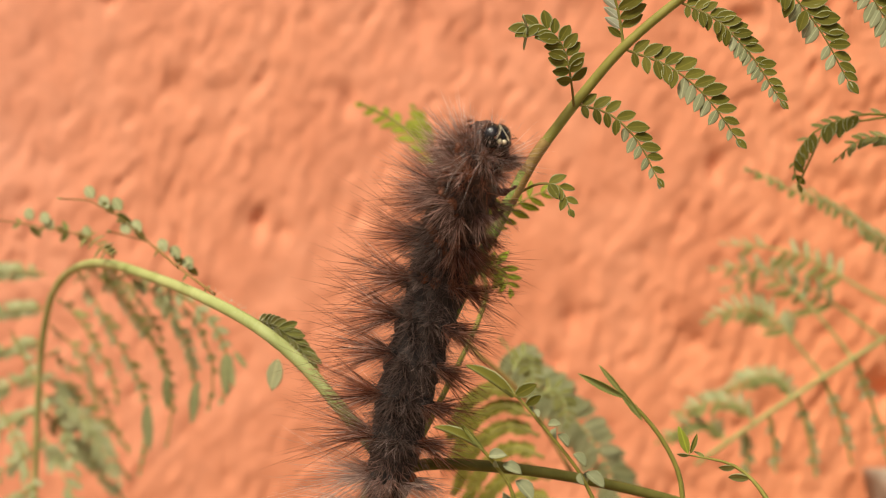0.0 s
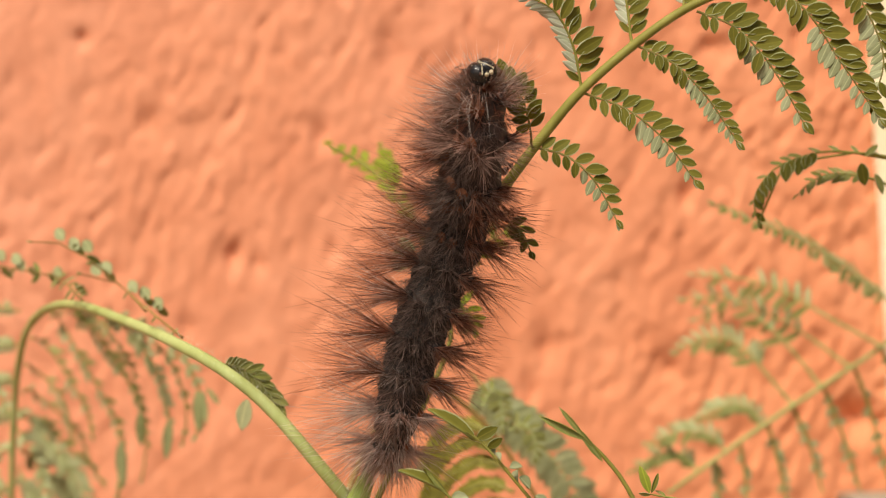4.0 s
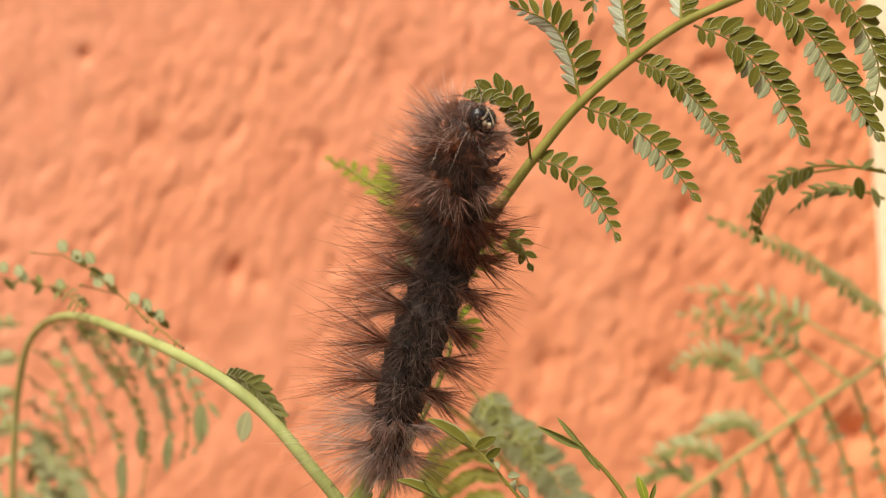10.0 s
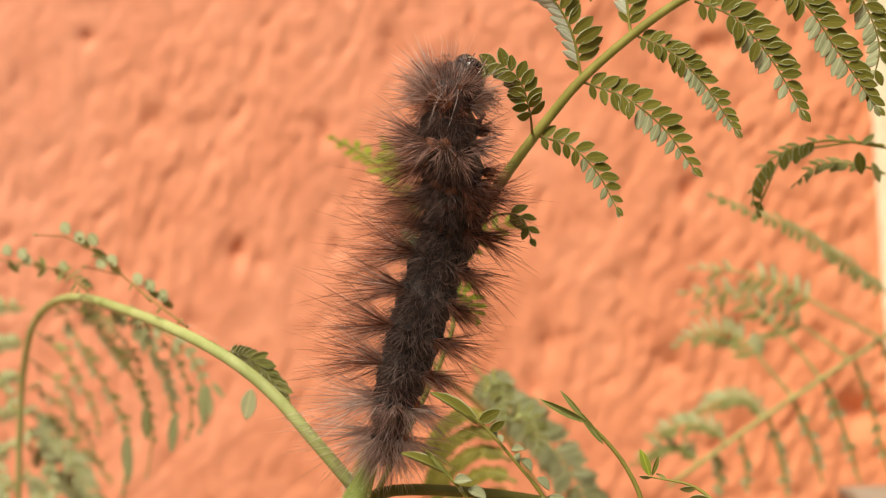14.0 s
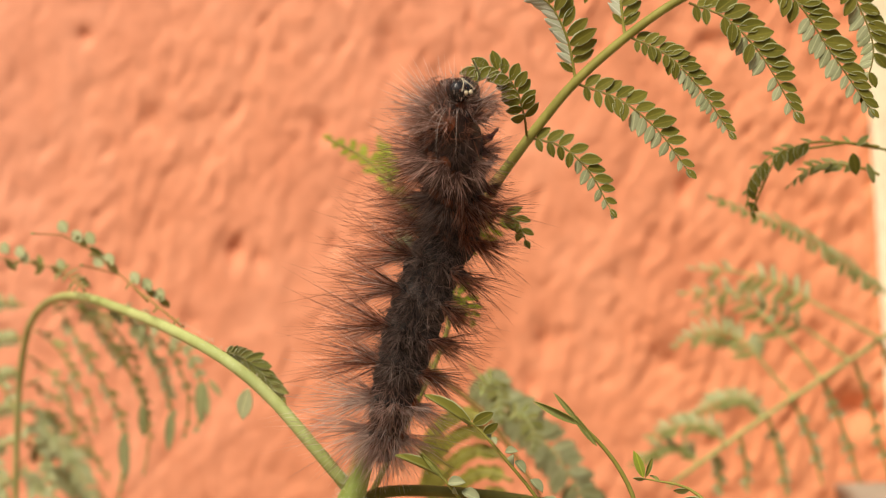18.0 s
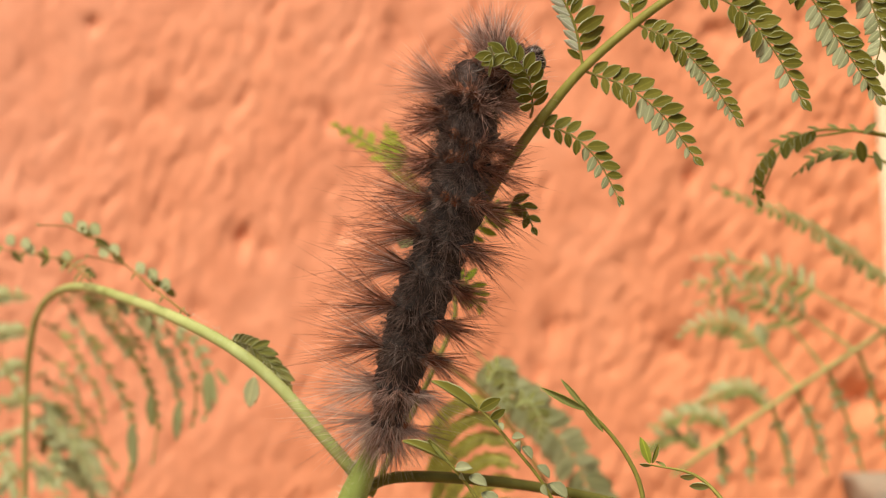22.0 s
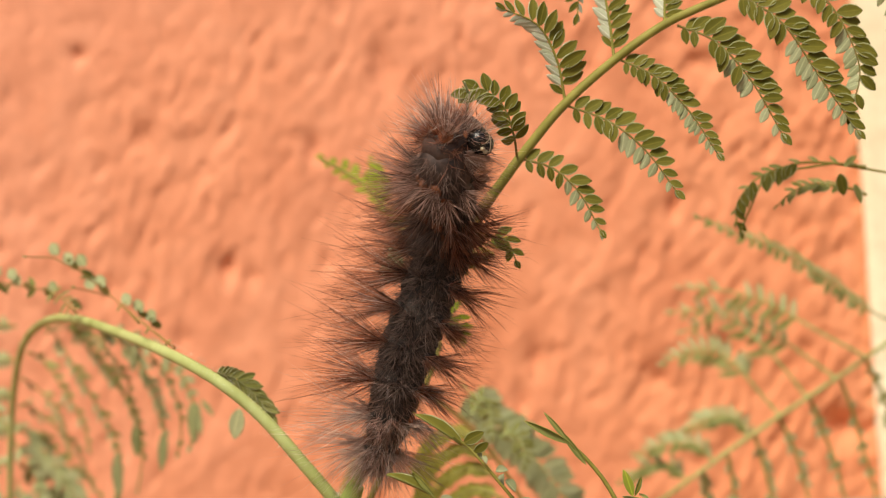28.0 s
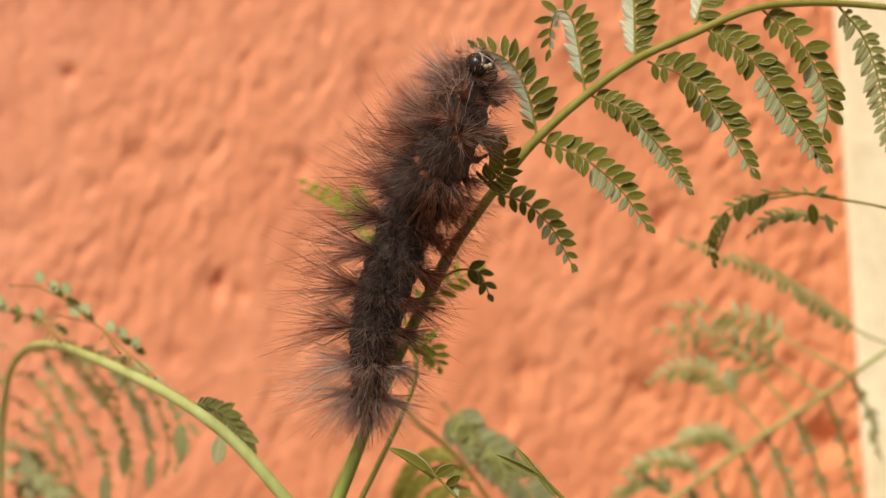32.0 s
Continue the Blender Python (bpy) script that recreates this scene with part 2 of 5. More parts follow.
def stalk_mesh(name, pts, r0, r1, mat, steps=24, sides=8, knots=()):
    bm = bmesh.new()
    tube(bm, curve(pts, steps), lambda u: (r0 + (r1 - r0) * u) * (1 + sum(0.35 * math.exp(-((u - k) / 0.012) ** 2) for k in knots)), sides)
    bmesh.ops.recalc_face_normals(bm, faces=bm.faces)
    return mesh(name, bm, mat)


def blade(seed, width, top, under, fold=0.16, tip=1.0):
    """One leaflet, 1 unit long from its foot at the origin along +y, folded along its midrib; upper and lower skin."""
    rnd = random.Random(seed)
    bm = bmesh.new()
    curl, lean = rnd.uniform(-0.12, 0.05), rnd.uniform(-0.08, 0.08)
    rows = [(0.0, 0.06), (0.1, 0.5), (0.3, 0.92), (0.52, 1.0), (0.76, 0.74), (0.91, 0.34)]
    skins = []
    for z0 in (0.026, -0.026):
        grid = []
        for v, w in rows:
            h = width * 0.5 * w * rnd.uniform(0.96, 1.04)
            arch = curl * v * v
            grid.append([bm.verts.new((lean * v * v + s * h, v, arch + fold * abs(s) * h * 2 + z0)) for s in (-1, -0.86, 0, 0.86, 1)])
        skins.append((grid, bm.verts.new((lean, tip, curl + z0))))
    for k, (grid, end) in enumerate(skins):
        for a, b in zip(grid, grid[1:]):
            for i in range(4):
                f = bm.faces.new((a[i], a[i + 1], b[i + 1], b[i]) if k == 0 else (a[i], b[i], b[i + 1], a[i + 1]))
                f.material_index = 2 if k == 0 and i in (0, 3) else k
        for i in range(4):
            f = bm.faces.new((grid[-1][i], grid[-1][i + 1], end) if k == 0 else (grid[-1][i + 1], grid[-1][i], end))
            f.material_index = k
    (ga, ea), (gb, eb) = skins
    rim_a = [r[0] for r in ga] + [ea] + [r[4] for r in ga[::-1]]
    rim_b = [r[0] for r in gb] + [eb] + [r[4] for r in gb[::-1]]
    for i in range(len(rim_a)):
        j = (i + 1) % len(rim_a)
        bm.faces.new((rim_a[i], rim_a[j], rim_b[j], rim_b[i])).material_index = 1
    bmesh.ops.recalc_face_normals(bm, faces=bm.faces)
    return mesh("leaflet", bm, top, under, LEAF_EDGE if top is LEAF_TOP else under)


LEAF_SETS = {
    "green": [blade(s, 0.55, LEAF_TOP, LEAF_UNDER) for s in range(5)],
    "wide": [blade(s + 9, 0.54, LEAF_TOP, LEAF_UNDER) for s in range(4)],
    "near": [blade(s + 15, 0.58, LEAF_TOP, LEAF_UNDER) for s in range(4)],
    "backed": [blade(s + 100, 0.44, LEAF_TOP, SILVER_BACK) for s in range(4)],
    "pale": [blade(s + 20, 0.40, PALE_TOP, PALE_UNDER) for s in range(4)],
    "young": [blade(s + 30, 0.34, YOUNG_TOP, YOUNG_UNDER) for s in range(4)],
    "narrow": [blade(s + 40, 0.3, PALE_TOP, PALE_UNDER) for s in range(4)],
    "olive": [blade(s + 60, 0.5, OLIVE_TOP, OLIVE_UNDER) for s in range(4)],
    "hanging": [blade(s + 90, 0.24, DRY_LEAF, DRY_LEAF) for s in range(3)],
    "band": [blade(s + 110, 0.46, GREY_TOP, GREY_TOP, 0.1) for s in range(4)],
    "shell": [blade(s + 120, 0.6, SILVER, SILVER, 0.5) for s in range(4)],
    "soft": [blade(s + 140, 0.5, PALE_UNDER, PALE_UNDER, 0.1) for s in range(4)],
    "broad": [blade(s + 70, 0.62, GREY_TOP, PALE_UNDER) for s in range(4)],
    "folded": [blade(s + 80, 0.15, FOLD_TOP, YOUNG_UNDER, 0.7) for s in range(3)],
    "blade": [blade(s + 130, 0.24, LEAF_TOP, FOLD_TOP, 0.5) for s in range(3)],
    "silver": [blade(s + 50, 0.62, SILVER, SILVER, 0.35) for s in range(4)],
}
RND = random.Random(7)


def frond(label, pts, r0, r1, mat, steps=30, name="leaf_frond", category="leaf frond", knots=()):
    """A compound leaf: an Empty at its foot, and its stalk."""
    foot = new(name)
    foot.matrix_world = Matrix.Translation(Vector(pts[0]) * MM)
    tagged(foot, label, category, "fronds of the shrub" if name == "leaf_frond" else "")
    line = [Vector(p) - Vector(pts[0]) for p in pts]
    part("stalk", stalk_mesh("stalk", line, r0, r1, mat, steps, knots=knots), foot)
    foot["foot"] = list(pts[0])
    return foot


def pinna(root, pts, n, size, kind="green", face=(0, -1, 0.3), left=20, right=20, angle=58, rib=STEM, r=0.15, start=0.08, flip=0, taper=0.35, r1=0.07, gaps=0.03, bare=0.0, only=0, turn=0.0, laid=1.0):
    """A side leaf: its midrib, with n pairs of leaflets. left and right: how far each row is folded back from the face, in degrees; flip: the row that shows its underside; turn: where along the midrib that row begins to fold under; laid: how close it lies to the midrib."""
    foot = Vector(root["foot"])
    o = Vector(pts[0])
    line = curve([Vector(p) - o for p in pts], max(10, n))
    bm = bmesh.new()
    tube(bm, line, lambda u: r + (r1 - r) * u, 6)
    ob = part("side_leaf", mesh("midrib", bm, rib), root, m=Matrix.Translation((o - foot) * MM))
    dense = curve(line, 200)
    sets = LEAF_SETS[kind]
    look_at = Vector(face).normalized()
    for i in range(n):
        u = start + (0.99 - start) * i / max(1, n - 1)
        k = min(199, max(1, int(u * 200)))
        d = (dense[k + 1] - dense[k - 1]).normalized()
        nor = (look_at - d * look_at.dot(d)).normalized()
        side = d.cross(nor)
        grow = math.sin(math.pi * min(1, (0.3 if turn else 0.22) + (0.54 if turn else 0.62) * u)) if taper else 1
        for s, back in ((1, right), (-1, left)):
            if only == -s or RND.random() < (bare if bare and s < 0 else gaps):
                continue
            a = radians(angle + RND.uniform(-9, 9)) * (1 - 0.55 * max(0, u - 0.75) / 0.25)
            if laid < 1 and s == flip:
                a *= laid
            if i == n - 1:
                a *= 0.4
            out = (d * math.cos(a) + side * s * math.sin(a)).normalized()
            under = s == flip and u >= turn + RND.uniform(-0.08, 0.08)
            b = radians((back if under or s != flip else 12) + RND.uniform(-11, 11))
            out = (out - nor * math.sin(b) * math.sin(a)).normalized()
            up = (nor * math.cos(b) + side * s * math.sin(b))
            up = (up - out * up.dot(out)).normalized()
            if under:
                up = -up
            x = out.cross(up)
            L = size * grow * RND.uniform(0.86, 1.1) * (1 if not turn else 0.84 if s == flip else 1.08) * MM
            off = RND.uniform(-0.12, 0.12)
            m = Matrix((x, out, up)).transposed().to_4x4()
            m.translation = (dense[k] + d * off) * MM
            part("leaflet", RND.choice(sets), ob, m=m @ Matrix.Diagonal((L, L, L, 1)))
    return ob


def fuzz(root, pts, radius, count, length):
    """Fine pale hairs along a stalk."""
    rnd = random.Random(count)
    line = curve([Vector(p) - Vector(root["foot"]) for p in pts], 60)
    bm = bmesh.new()
    for _ in range(count):
        u = rnd.random()
        k = min(59, int(u * 60))
        d = (line[k + 1] - line[k]).normalized()
        e = d.orthogonal().normalized()
        a = rnd.uniform(0, 2 * math.pi)
        out = e * math.cos(a) + d.cross(e) * math.sin(a)
        foot = line[k] + out * radius(u) * 0.95
        tip = foot + (out + d * rnd.uniform(-0.3, 0.6)).normalized() * length * rnd.uniform(0.5, 1.2)
        ring = [bm.verts.new((foot + d * 0.014 * math.cos(q) + d.cross(out) * 0.014 * math.sin(q)) * MM) for q in (0, 2.1, 4.2)]
        end = bm.verts.new(tip * MM)
        for q in range(3):
            bm.faces.new((ring[q], ring[(q + 1) % 3], end))
    return part("fuzz", mesh("fuzz", bm, FUZZ), root, "fine pale hairs")


def node(root, pts, profile):
    """The swollen joint of a stem."""
    line = curve([Vector(p) - Vector(root["foot"]) for p in pts], 30)
    bm = bmesh.new()
    tube(bm, line, lambda u: profile[0] + (profile[1] - profile[0]) * math.sin(math.pi * u) ** 1.5, 14)
    bmesh.ops.recalc_face_normals(bm, faces=bm.faces)
    return part("node", mesh("node", bm, NODE_GREEN), root)


def single(root, foot, tip, kind, face=(0, -1, 0)):
    """One larger leaflet from foot to tip."""
    a, d = Vector(foot) - Vector(root["foot"]), Vector(tip) - Vector(foot)
    L = d.length * MM
    d.normalize()
    nor = Vector(face)
    nor = (nor - d * nor.dot(d)).normalized()
    m = Matrix((d.cross(nor), d, nor)).transposed().to_4x4()
    m.translation = a * MM
    return part("leaflet", RND.choice(LEAF_SETS[kind]), root, m=m @ Matrix.Diagonal((L, L, L, 1)))


# ---- the wall and the ground ----
def wall_height(x, z):
    """Relief of the rough plaster, in mm, at x and z in mm: slanting ridges, lumps and pits."""
    wob = 2.0 * noise.noise(Vector((x / 15.0, z / 15.0, 2.2)))
    u, v = x * 0.36 + z * 0.93, -x * 0.93 + z * 0.36 + wob
    a = noise.noise(Vector((u / 13.0, v / 6.5, 0.3)))
    b = noise.noise(Vector((u / 6.2, v / 2.6, 4.1)))
    c = noise.noise(Vector((u / 3.2, v / 1.45, 9.7)))
    d = noise.noise(Vector((u / 4.4, v / 1.9, 21.3)))
    e = noise.noise(Vector((x / 1.1, z / 1.6, 33.1)))
    rough = 0.58 + 0.45 * noise.noise(Vector((x / 38.0, z / 38.0, 8.8))) + 0.5 * min(1, max(0, (x + 75) / 75))
    h = 0.45 * a + (0.5 * b + 0.52 * c - 1.6 * max(0, d - 0.26) + 0.6 * max(0, -d - 0.32) + 0.3 * e) * rough
    return h - sum(d * math.exp(-(((x - px) / w) ** 2 + ((z - pz) / t) ** 2)) for px, pz, w, t, d in PITS if abs(x - px) < 4 * w and abs(z - pz) < 4 * t)


# x, z, half width, half height and depth of the larger pits
PITS = [(-109.6, -3.9, 1.6, 2.6, 1.8), (-132.8, 32.9, 1.4, 1.4, 1.3), (-5.5, -32.0, 3.5, 3.0, 4.0), (-26.0, 30.7, 2.5, 2.2, 1.6), (-39.1, -22.9, 2.0, 3.0, 0.8), (-40.8, -19.0, 1.4, 2.4, 0.7), (-81.0, 30.7, 2.2, 4.0, 1.5), (-121.9, 18.3, 2.0, 3.0, 1.2), (-93.7, 17.3, 1.5, 2.5, 1.2), (-105.6, -5.6, 1.4, 2.2, 1.2), (-25.5, -19.0, 2.0, 2.0, 1.6), (-15.6, -13.3, 2.0, 2.0, 1.5), (-32.2, 5.8, 1.5, 3.0, 1.6), (-57.6, -20.0, 1.4, 3.0, 1.4), (-60.5, -27.6, 1.2, 2.6, 1.2), (-36.3, -23.8, 2.2, 2.6, 1.5), (-118.2, -16.2, 1.4, 2.2, 1.0), (-130.1, -7.6, 1.4, 2.2, 0.8), (-92.5, -2.8, 1.2, 2.0, 0.8)]
WALL_Y = 111.0
FLOOR_Z = -420.0


def spread(lo, hi, a, b, fine, coarse):
    xs, x = [], lo
    while x < hi:
        xs.append(x)
        d = max(a - x, x - b, 0)
        x += fine + min(coarse, d * 0.25)
    return xs + [hi]


def relief(name, xs, zs, height, place, mat, label):
    """A sheet with relief on its front and a plain back, as one solid slab."""
    bm = bmesh.new()
    grid = [[bm.verts.new(Vector(place(x, z, height(x, z))) * MM) for x in xs] for z in zs]
    for a, b in zip(grid, grid[1:]):
        for i in range(len(xs) - 1):
            bm.faces.new((a[i], a[i + 1], b[i + 1], b[i]))
    rim = grid[0] + [r[-1] for r in grid[1:-1]] + grid[-1][::-1] + [r[0] for r in grid[-2:0:-1]]
    back = [bm.verts.new(v.co + Vector((0, 0.15, 0))) for v in rim]
    for i in range(len(rim)):
        j = (i + 1) % len(rim)
        bm.faces.new((rim[j], rim[i], back[i], back[j]))
    bm.faces.new(back)
    return tagged(new(name, mesh(name, bm, mat)), label, "wall", kind="structure")


# the painted edge leans a little: x of the edge at height z
def edge(z):
    return EDGE_X + EDGE_SLOPE * z


EDGE_X, EDGE_SLOPE = 73.78, -0.0579
BLOCK_X, BLOCK_TOP = 59.3, -43.6
_xs = spread(-2600, 0, -165, 0, 0.6, 60)
_zs = spread(FLOOR_Z, 1500, -58, 58, 0.6, 60)
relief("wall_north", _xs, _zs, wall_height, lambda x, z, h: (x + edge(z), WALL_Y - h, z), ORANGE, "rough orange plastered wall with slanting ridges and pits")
relief("trim", spread(0, 420, 0, 30, 1.2, 40), spread(FLOOR_Z, 1500, -62, 62, 1.2, 60), lambda x, z: 0.25 * wall_height(x + 300, z), lambda x, z, h: (x + edge(z) + 0.02, WALL_Y - 2.0 - h, z), CREAM, "smooth cream painted band beside the orange wall")
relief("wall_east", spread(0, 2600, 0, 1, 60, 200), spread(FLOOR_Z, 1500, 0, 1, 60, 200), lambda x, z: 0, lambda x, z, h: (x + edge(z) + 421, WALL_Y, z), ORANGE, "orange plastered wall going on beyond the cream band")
# a rough block of pale concrete at the foot of the wall
bm = bmesh.new()
bmesh.ops.create_cube(bm, size=1)
bmesh.ops.bevel(bm, geom=bm.edges[:], offset=0.03, segments=3, affect="EDGES")
bmesh.ops.subdivide_edges(bm, edges=bm.edges[:], cuts=3, use_grid_fill=True)
for v in bm.verts:
    v.co = Vector((BLOCK_X + 120 + v.co.x * 240, 96 + v.co.y * 28, (FLOOR_Z + BLOCK_TOP) / 2 + v.co.z * (BLOCK_TOP - FLOOR_Z))) * MM
    v.co += noise.noise_vector(v.co * 120) * 0.0015
tagged(new("concrete_block", mesh("concrete_block", bm, PALE)), "rough pale concrete block against the orange wall", "block")
bm = bmesh.new()
g = [bm.verts.new(p) for p in ((-40, -40, FLOOR_Z * MM), (40, -40, FLOOR_Z * MM), (40, 40, FLOOR_Z * MM), (-40, 40, FLOOR_Z * MM))]
bm.faces.new(g)
tagged(new("ground", mesh("ground", bm, SOIL)), "dry brown soil at the foot of the wall", "ground", kind="structure")

# ---- the shrub ----
stem = frond('thick green leafy stem of a feathery shrub rising from the soil', [(-32.0, 2.0, -420.0), (-27.0, 3.0, -200.0), (-20.0, 2.0, -80.0), (-14.0, 0.5, -42.0)] + [(-10.8, 0.0, -32.7), (-9.2, 0.0, -28.5)] + [(-5.3, 0.0, -18.9), (-3.8, 0.0, -15.0), (-0.9, 0.0, -8.8), (2.0, 0.0, -3.0), (4.6, 0.0, 2.0)], 1.45, 0.62, NODE_GREEN, 120, 'shrub_stem', 'stem')
main = frond('green feathery leaf frond on which the caterpillar clings', [(3.4, 0.0, -0.4), (5.2, 0.0, 3.0)] + [(8.0, 0.0, 6.9), (10.7, 0.0, 10.4), (14.4, 0.0, 14.7), (19.7, 0.0, 19.3), (24.9, 0.0, 22.9), (30.5, 0.0, 25.4)] + [(37.1, 0.0, 28.1), (42.7, 1.0, 28.8), (47.8, 2.0, 28.8), (54.1, 3.0, 28.3)], 0.56, 0.34, STEM, 60)
part("sheath", stalk_mesh("sheath", [(-0.3, 0, -0.6), (1.9, 0, 3.5), (3.3, 0, 5.6)], 0.64, 0.6, RED_STEM, 12), main, "reddish brown foot of the stalk")
pinna(main, [(9.8, 0.0, 8.9), (13.0, -0.7, 7.9), (15.7, -1.3, 5.3), (17.8, -2.0, 1.3)], 10, 2.15, left=6, right=42, flip=1, rib=RIB, r=0.14, turn=0.45, start=0.05)
pinna(main, [(14.7, 0.0, 14.4), (19.1, -0.7, 12.6), (22.7, -1.3, 9.5), (25.6, -2.0, 5.4)], 13, 2.5, 'wide', left=6, right=42, flip=1, rib=RIB, r=0.14, turn=0.45, start=0.05)
pinna(main, [(20.1, 0.0, 19.2), (23.7, -0.7, 17.3), (27.0, -1.3, 13.8), (29.9, -2.0, 9.2)], 18, 2.1, left=6, right=42, flip=1, rib=RIB, r=0.14, turn=0.45, start=0.05)
pinna(main, [(26.1, 0.0, 22.7), (30.0, -0.7, 20.9), (33.6, -1.3, 16.7), (36.6, -2.0, 11.1)], 16, 2.8, 'wide', left=6, right=42, flip=1, rib=RIB, r=0.14, turn=0.45, start=0.05)
pinna(main, [(32.1, 0.0, 26.2), (36.9, -0.7, 22.8), (40.5, -1.3, 17.3), (44.3, -2.0, 11.4)], 19, 2.8, 'wide', left=6, right=42, flip=1, rib=RIB, r=0.14, turn=0.45, start=0.05)
pinna(main, [(38.5, 1.0, 28.1), (42.5, 0.3, 24.3), (45.0, -0.3, 18.2), (43.8, -1.0, 13.3)], 17, 2.5, left=6, right=42, flip=1, rib=RIB, r=0.14, turn=0.45, start=0.05)
pinna(main, [(46.6, 2.0, 28.8), (49.7, 2.7, 25.1), (51.6, 3.3, 19.6), (52.4, 4.0, 13.6)], 20, 2.2, 'pale', left=14, right=36, flip=1)
nibbled = pinna(main, [(9.4, -0.4, 9.3), (8.8, -5.2, 10.7), (7.7, -6.3, 13.2), (6.4, -6.6, 14.5), (5.0, -6.8, 15.1), (3.8, -7.0, 14.6)], 10, 2.0, 'near', (0, -1, 0.4), left=4, right=-6, start=0.4, taper=0, angle=62, rib=RIB)
# the rosette of young leaflets at its tip
way = Vector((-1.2, -0.2, -0.5)).normalized()
side = way.orthogonal().normalized()
for k in range(5):
    a = k * 1.257 + 0.3
    out = (side * math.cos(a) + way.cross(side) * math.sin(a) + way * 0.35).normalized()
    up = (way - out * way.dot(out)).normalized()
    m = Matrix((out.cross(up), out, up)).transposed().to_4x4()
    m.translation = Vector((-5.6, -6.6, 5.3)) * MM
    size = (1.5, 1.9, 1.2, 1.7, 2.1)[k] * MM
    part("leaflet", LEAF_SETS["pale"][k % 4], nibbled, m=m @ Matrix.Diagonal((size, size, size, 1)))
pinna(main, [(14.4, 0.0, 14.7), (13.5, -0.7, 19.1), (11.5, -1.3, 22.7), (8.1, -2.0, 24.2)], 13, 2.8, 'backed', left=38, right=4, flip=-1, r=0.17, angle=66, turn=0.02, laid=0.6)
pinna(main, [(19.5, 0.0, 19.3), (19.0, 0.4, 23.8), (18.2, 0.8, 27.4), (16.9, 1.2, 28.5), (16.1, 1.6, 26.9), (15.9, 2.0, 24.3)], 14, 2.5, 'backed', left=38, right=4, flip=-1, r=0.17, angle=66, turn=0.02, laid=0.6)
pinna(main, [(24.8, 0.0, 22.9), (24.9, 0.7, 25.6), (24.8, 1.3, 29.8), (23.8, 2.0, 32.8)], 13, 2.5, 'backed', left=38, right=4, flip=-1, r=0.17, angle=66, turn=0.02, laid=0.6)
pinna(main, [(31.2, 0.0, 26.6), (32.1, 1.0, 29.0), (33.6, 2.0, 33.0)], 12, 2.5, 'backed', left=38, right=4, flip=-1, r=0.17, angle=66, turn=0.02, laid=0.6)
pinna(main, [(4.3, 1.0, 0.1), (6.1, 0.3, 0.9), (8.1, -0.3, 0.5), (9.1, -1.0, -1.7)], 4, 1.9, 'green', (0, -1, 0.9), left=0, right=20, start=0.45, angle=48, rib=RIB)
node(stem, [(-11.5, 0.3, -34.2), (-10.4, 0.2, -31.1), (-9.2, 0.1, -28.5), (-7.7, 0.0, -24.9)], (0.9, 1.42))
fuzz(stem, [(-10.9, 0.3, -32.7), (-10.0, 0.2, -30.1), (-9.2, 0.1, -28.3), (-8.0, 0.0, -25.6)], lambda u: 1.3, 420, 0.9)
fuzz(stem, [(-5.3, 0.0, -18.9), (-3.8, 0.0, -15.0), (-0.9, 0.0, -8.8)], lambda u: 0.85, 260, 0.6)
curled = frond('slender frond with folded curled leaflets', [(110.0, 20.0, -420.0), (85.0, 18.0, -120.0)] + [(67.8, 16.0, 0.4), (64.5, 15.0, 4.5), (49.1, 13.5, 8.4), (45.9, 13.5, 8.8), (42.7, 13.5, 9.0), (40.3, 13.5, 8.6), (37.0, 13.5, 7.3), (35.1, 13.5, 5.3), (34.4, 13.5, 3.4), (34.9, 13.5, 1.2)], 0.6, 0.12, STEM, 60)
pinna(curled, [(49.1, 13.5, 8.4), (45.9, 13.5, 8.8), (42.7, 13.5, 9.0), (40.3, 13.5, 8.6), (37.0, 13.5, 7.3), (35.1, 13.5, 5.3), (34.4, 13.5, 3.4), (34.9, 13.5, 1.2)], 15, 2.4, 'wide', (0, -1, 0.5), left=-6, right=72, r=0.17, start=0.36, gaps=0.22, rib=STEM, angle=56, only=-1)
pinna(curled, [(49.1, 13.5, 8.4), (45.9, 13.5, 8.8), (42.7, 13.5, 9.0), (40.3, 13.5, 8.6), (37.0, 13.5, 7.3), (35.1, 13.5, 5.3), (34.4, 13.5, 3.4), (34.9, 13.5, 1.2)], 18, 1.5, 'pale', left=30, right=40, r=0.1, start=0.05, gaps=0.4, rib=STEM, angle=40, only=1)
pinna(curled, [(49.8, 16.0, 5.3), (48.7, 16.0, 5.9), (46.5, 16.0, 6.3), (43.5, 16.0, 6.6), (41.2, 16.0, 5.7), (39.7, 16.0, 4.2)], 10, 1.8, 'pale', (0, -1, 0.6), left=-6, right=40, r=0.17, start=0.3, gaps=0.15, rib=STEM, angle=50)
single(curled, (46.1, 13.0, 7.7), (46.6, 13.0, 5.2), 'green', (-0.4, -0.8, 0.2))
single(curled, (46.5, 13.0, 8.4), (47.9, 13.0, 9.7), 'pale', (0, -0.8, 0.5))
single(curled, (47.6, 13.0, 6.5), (48.5, 13.0, 4.3), 'pale', (0.3, -0.8, 0.3))
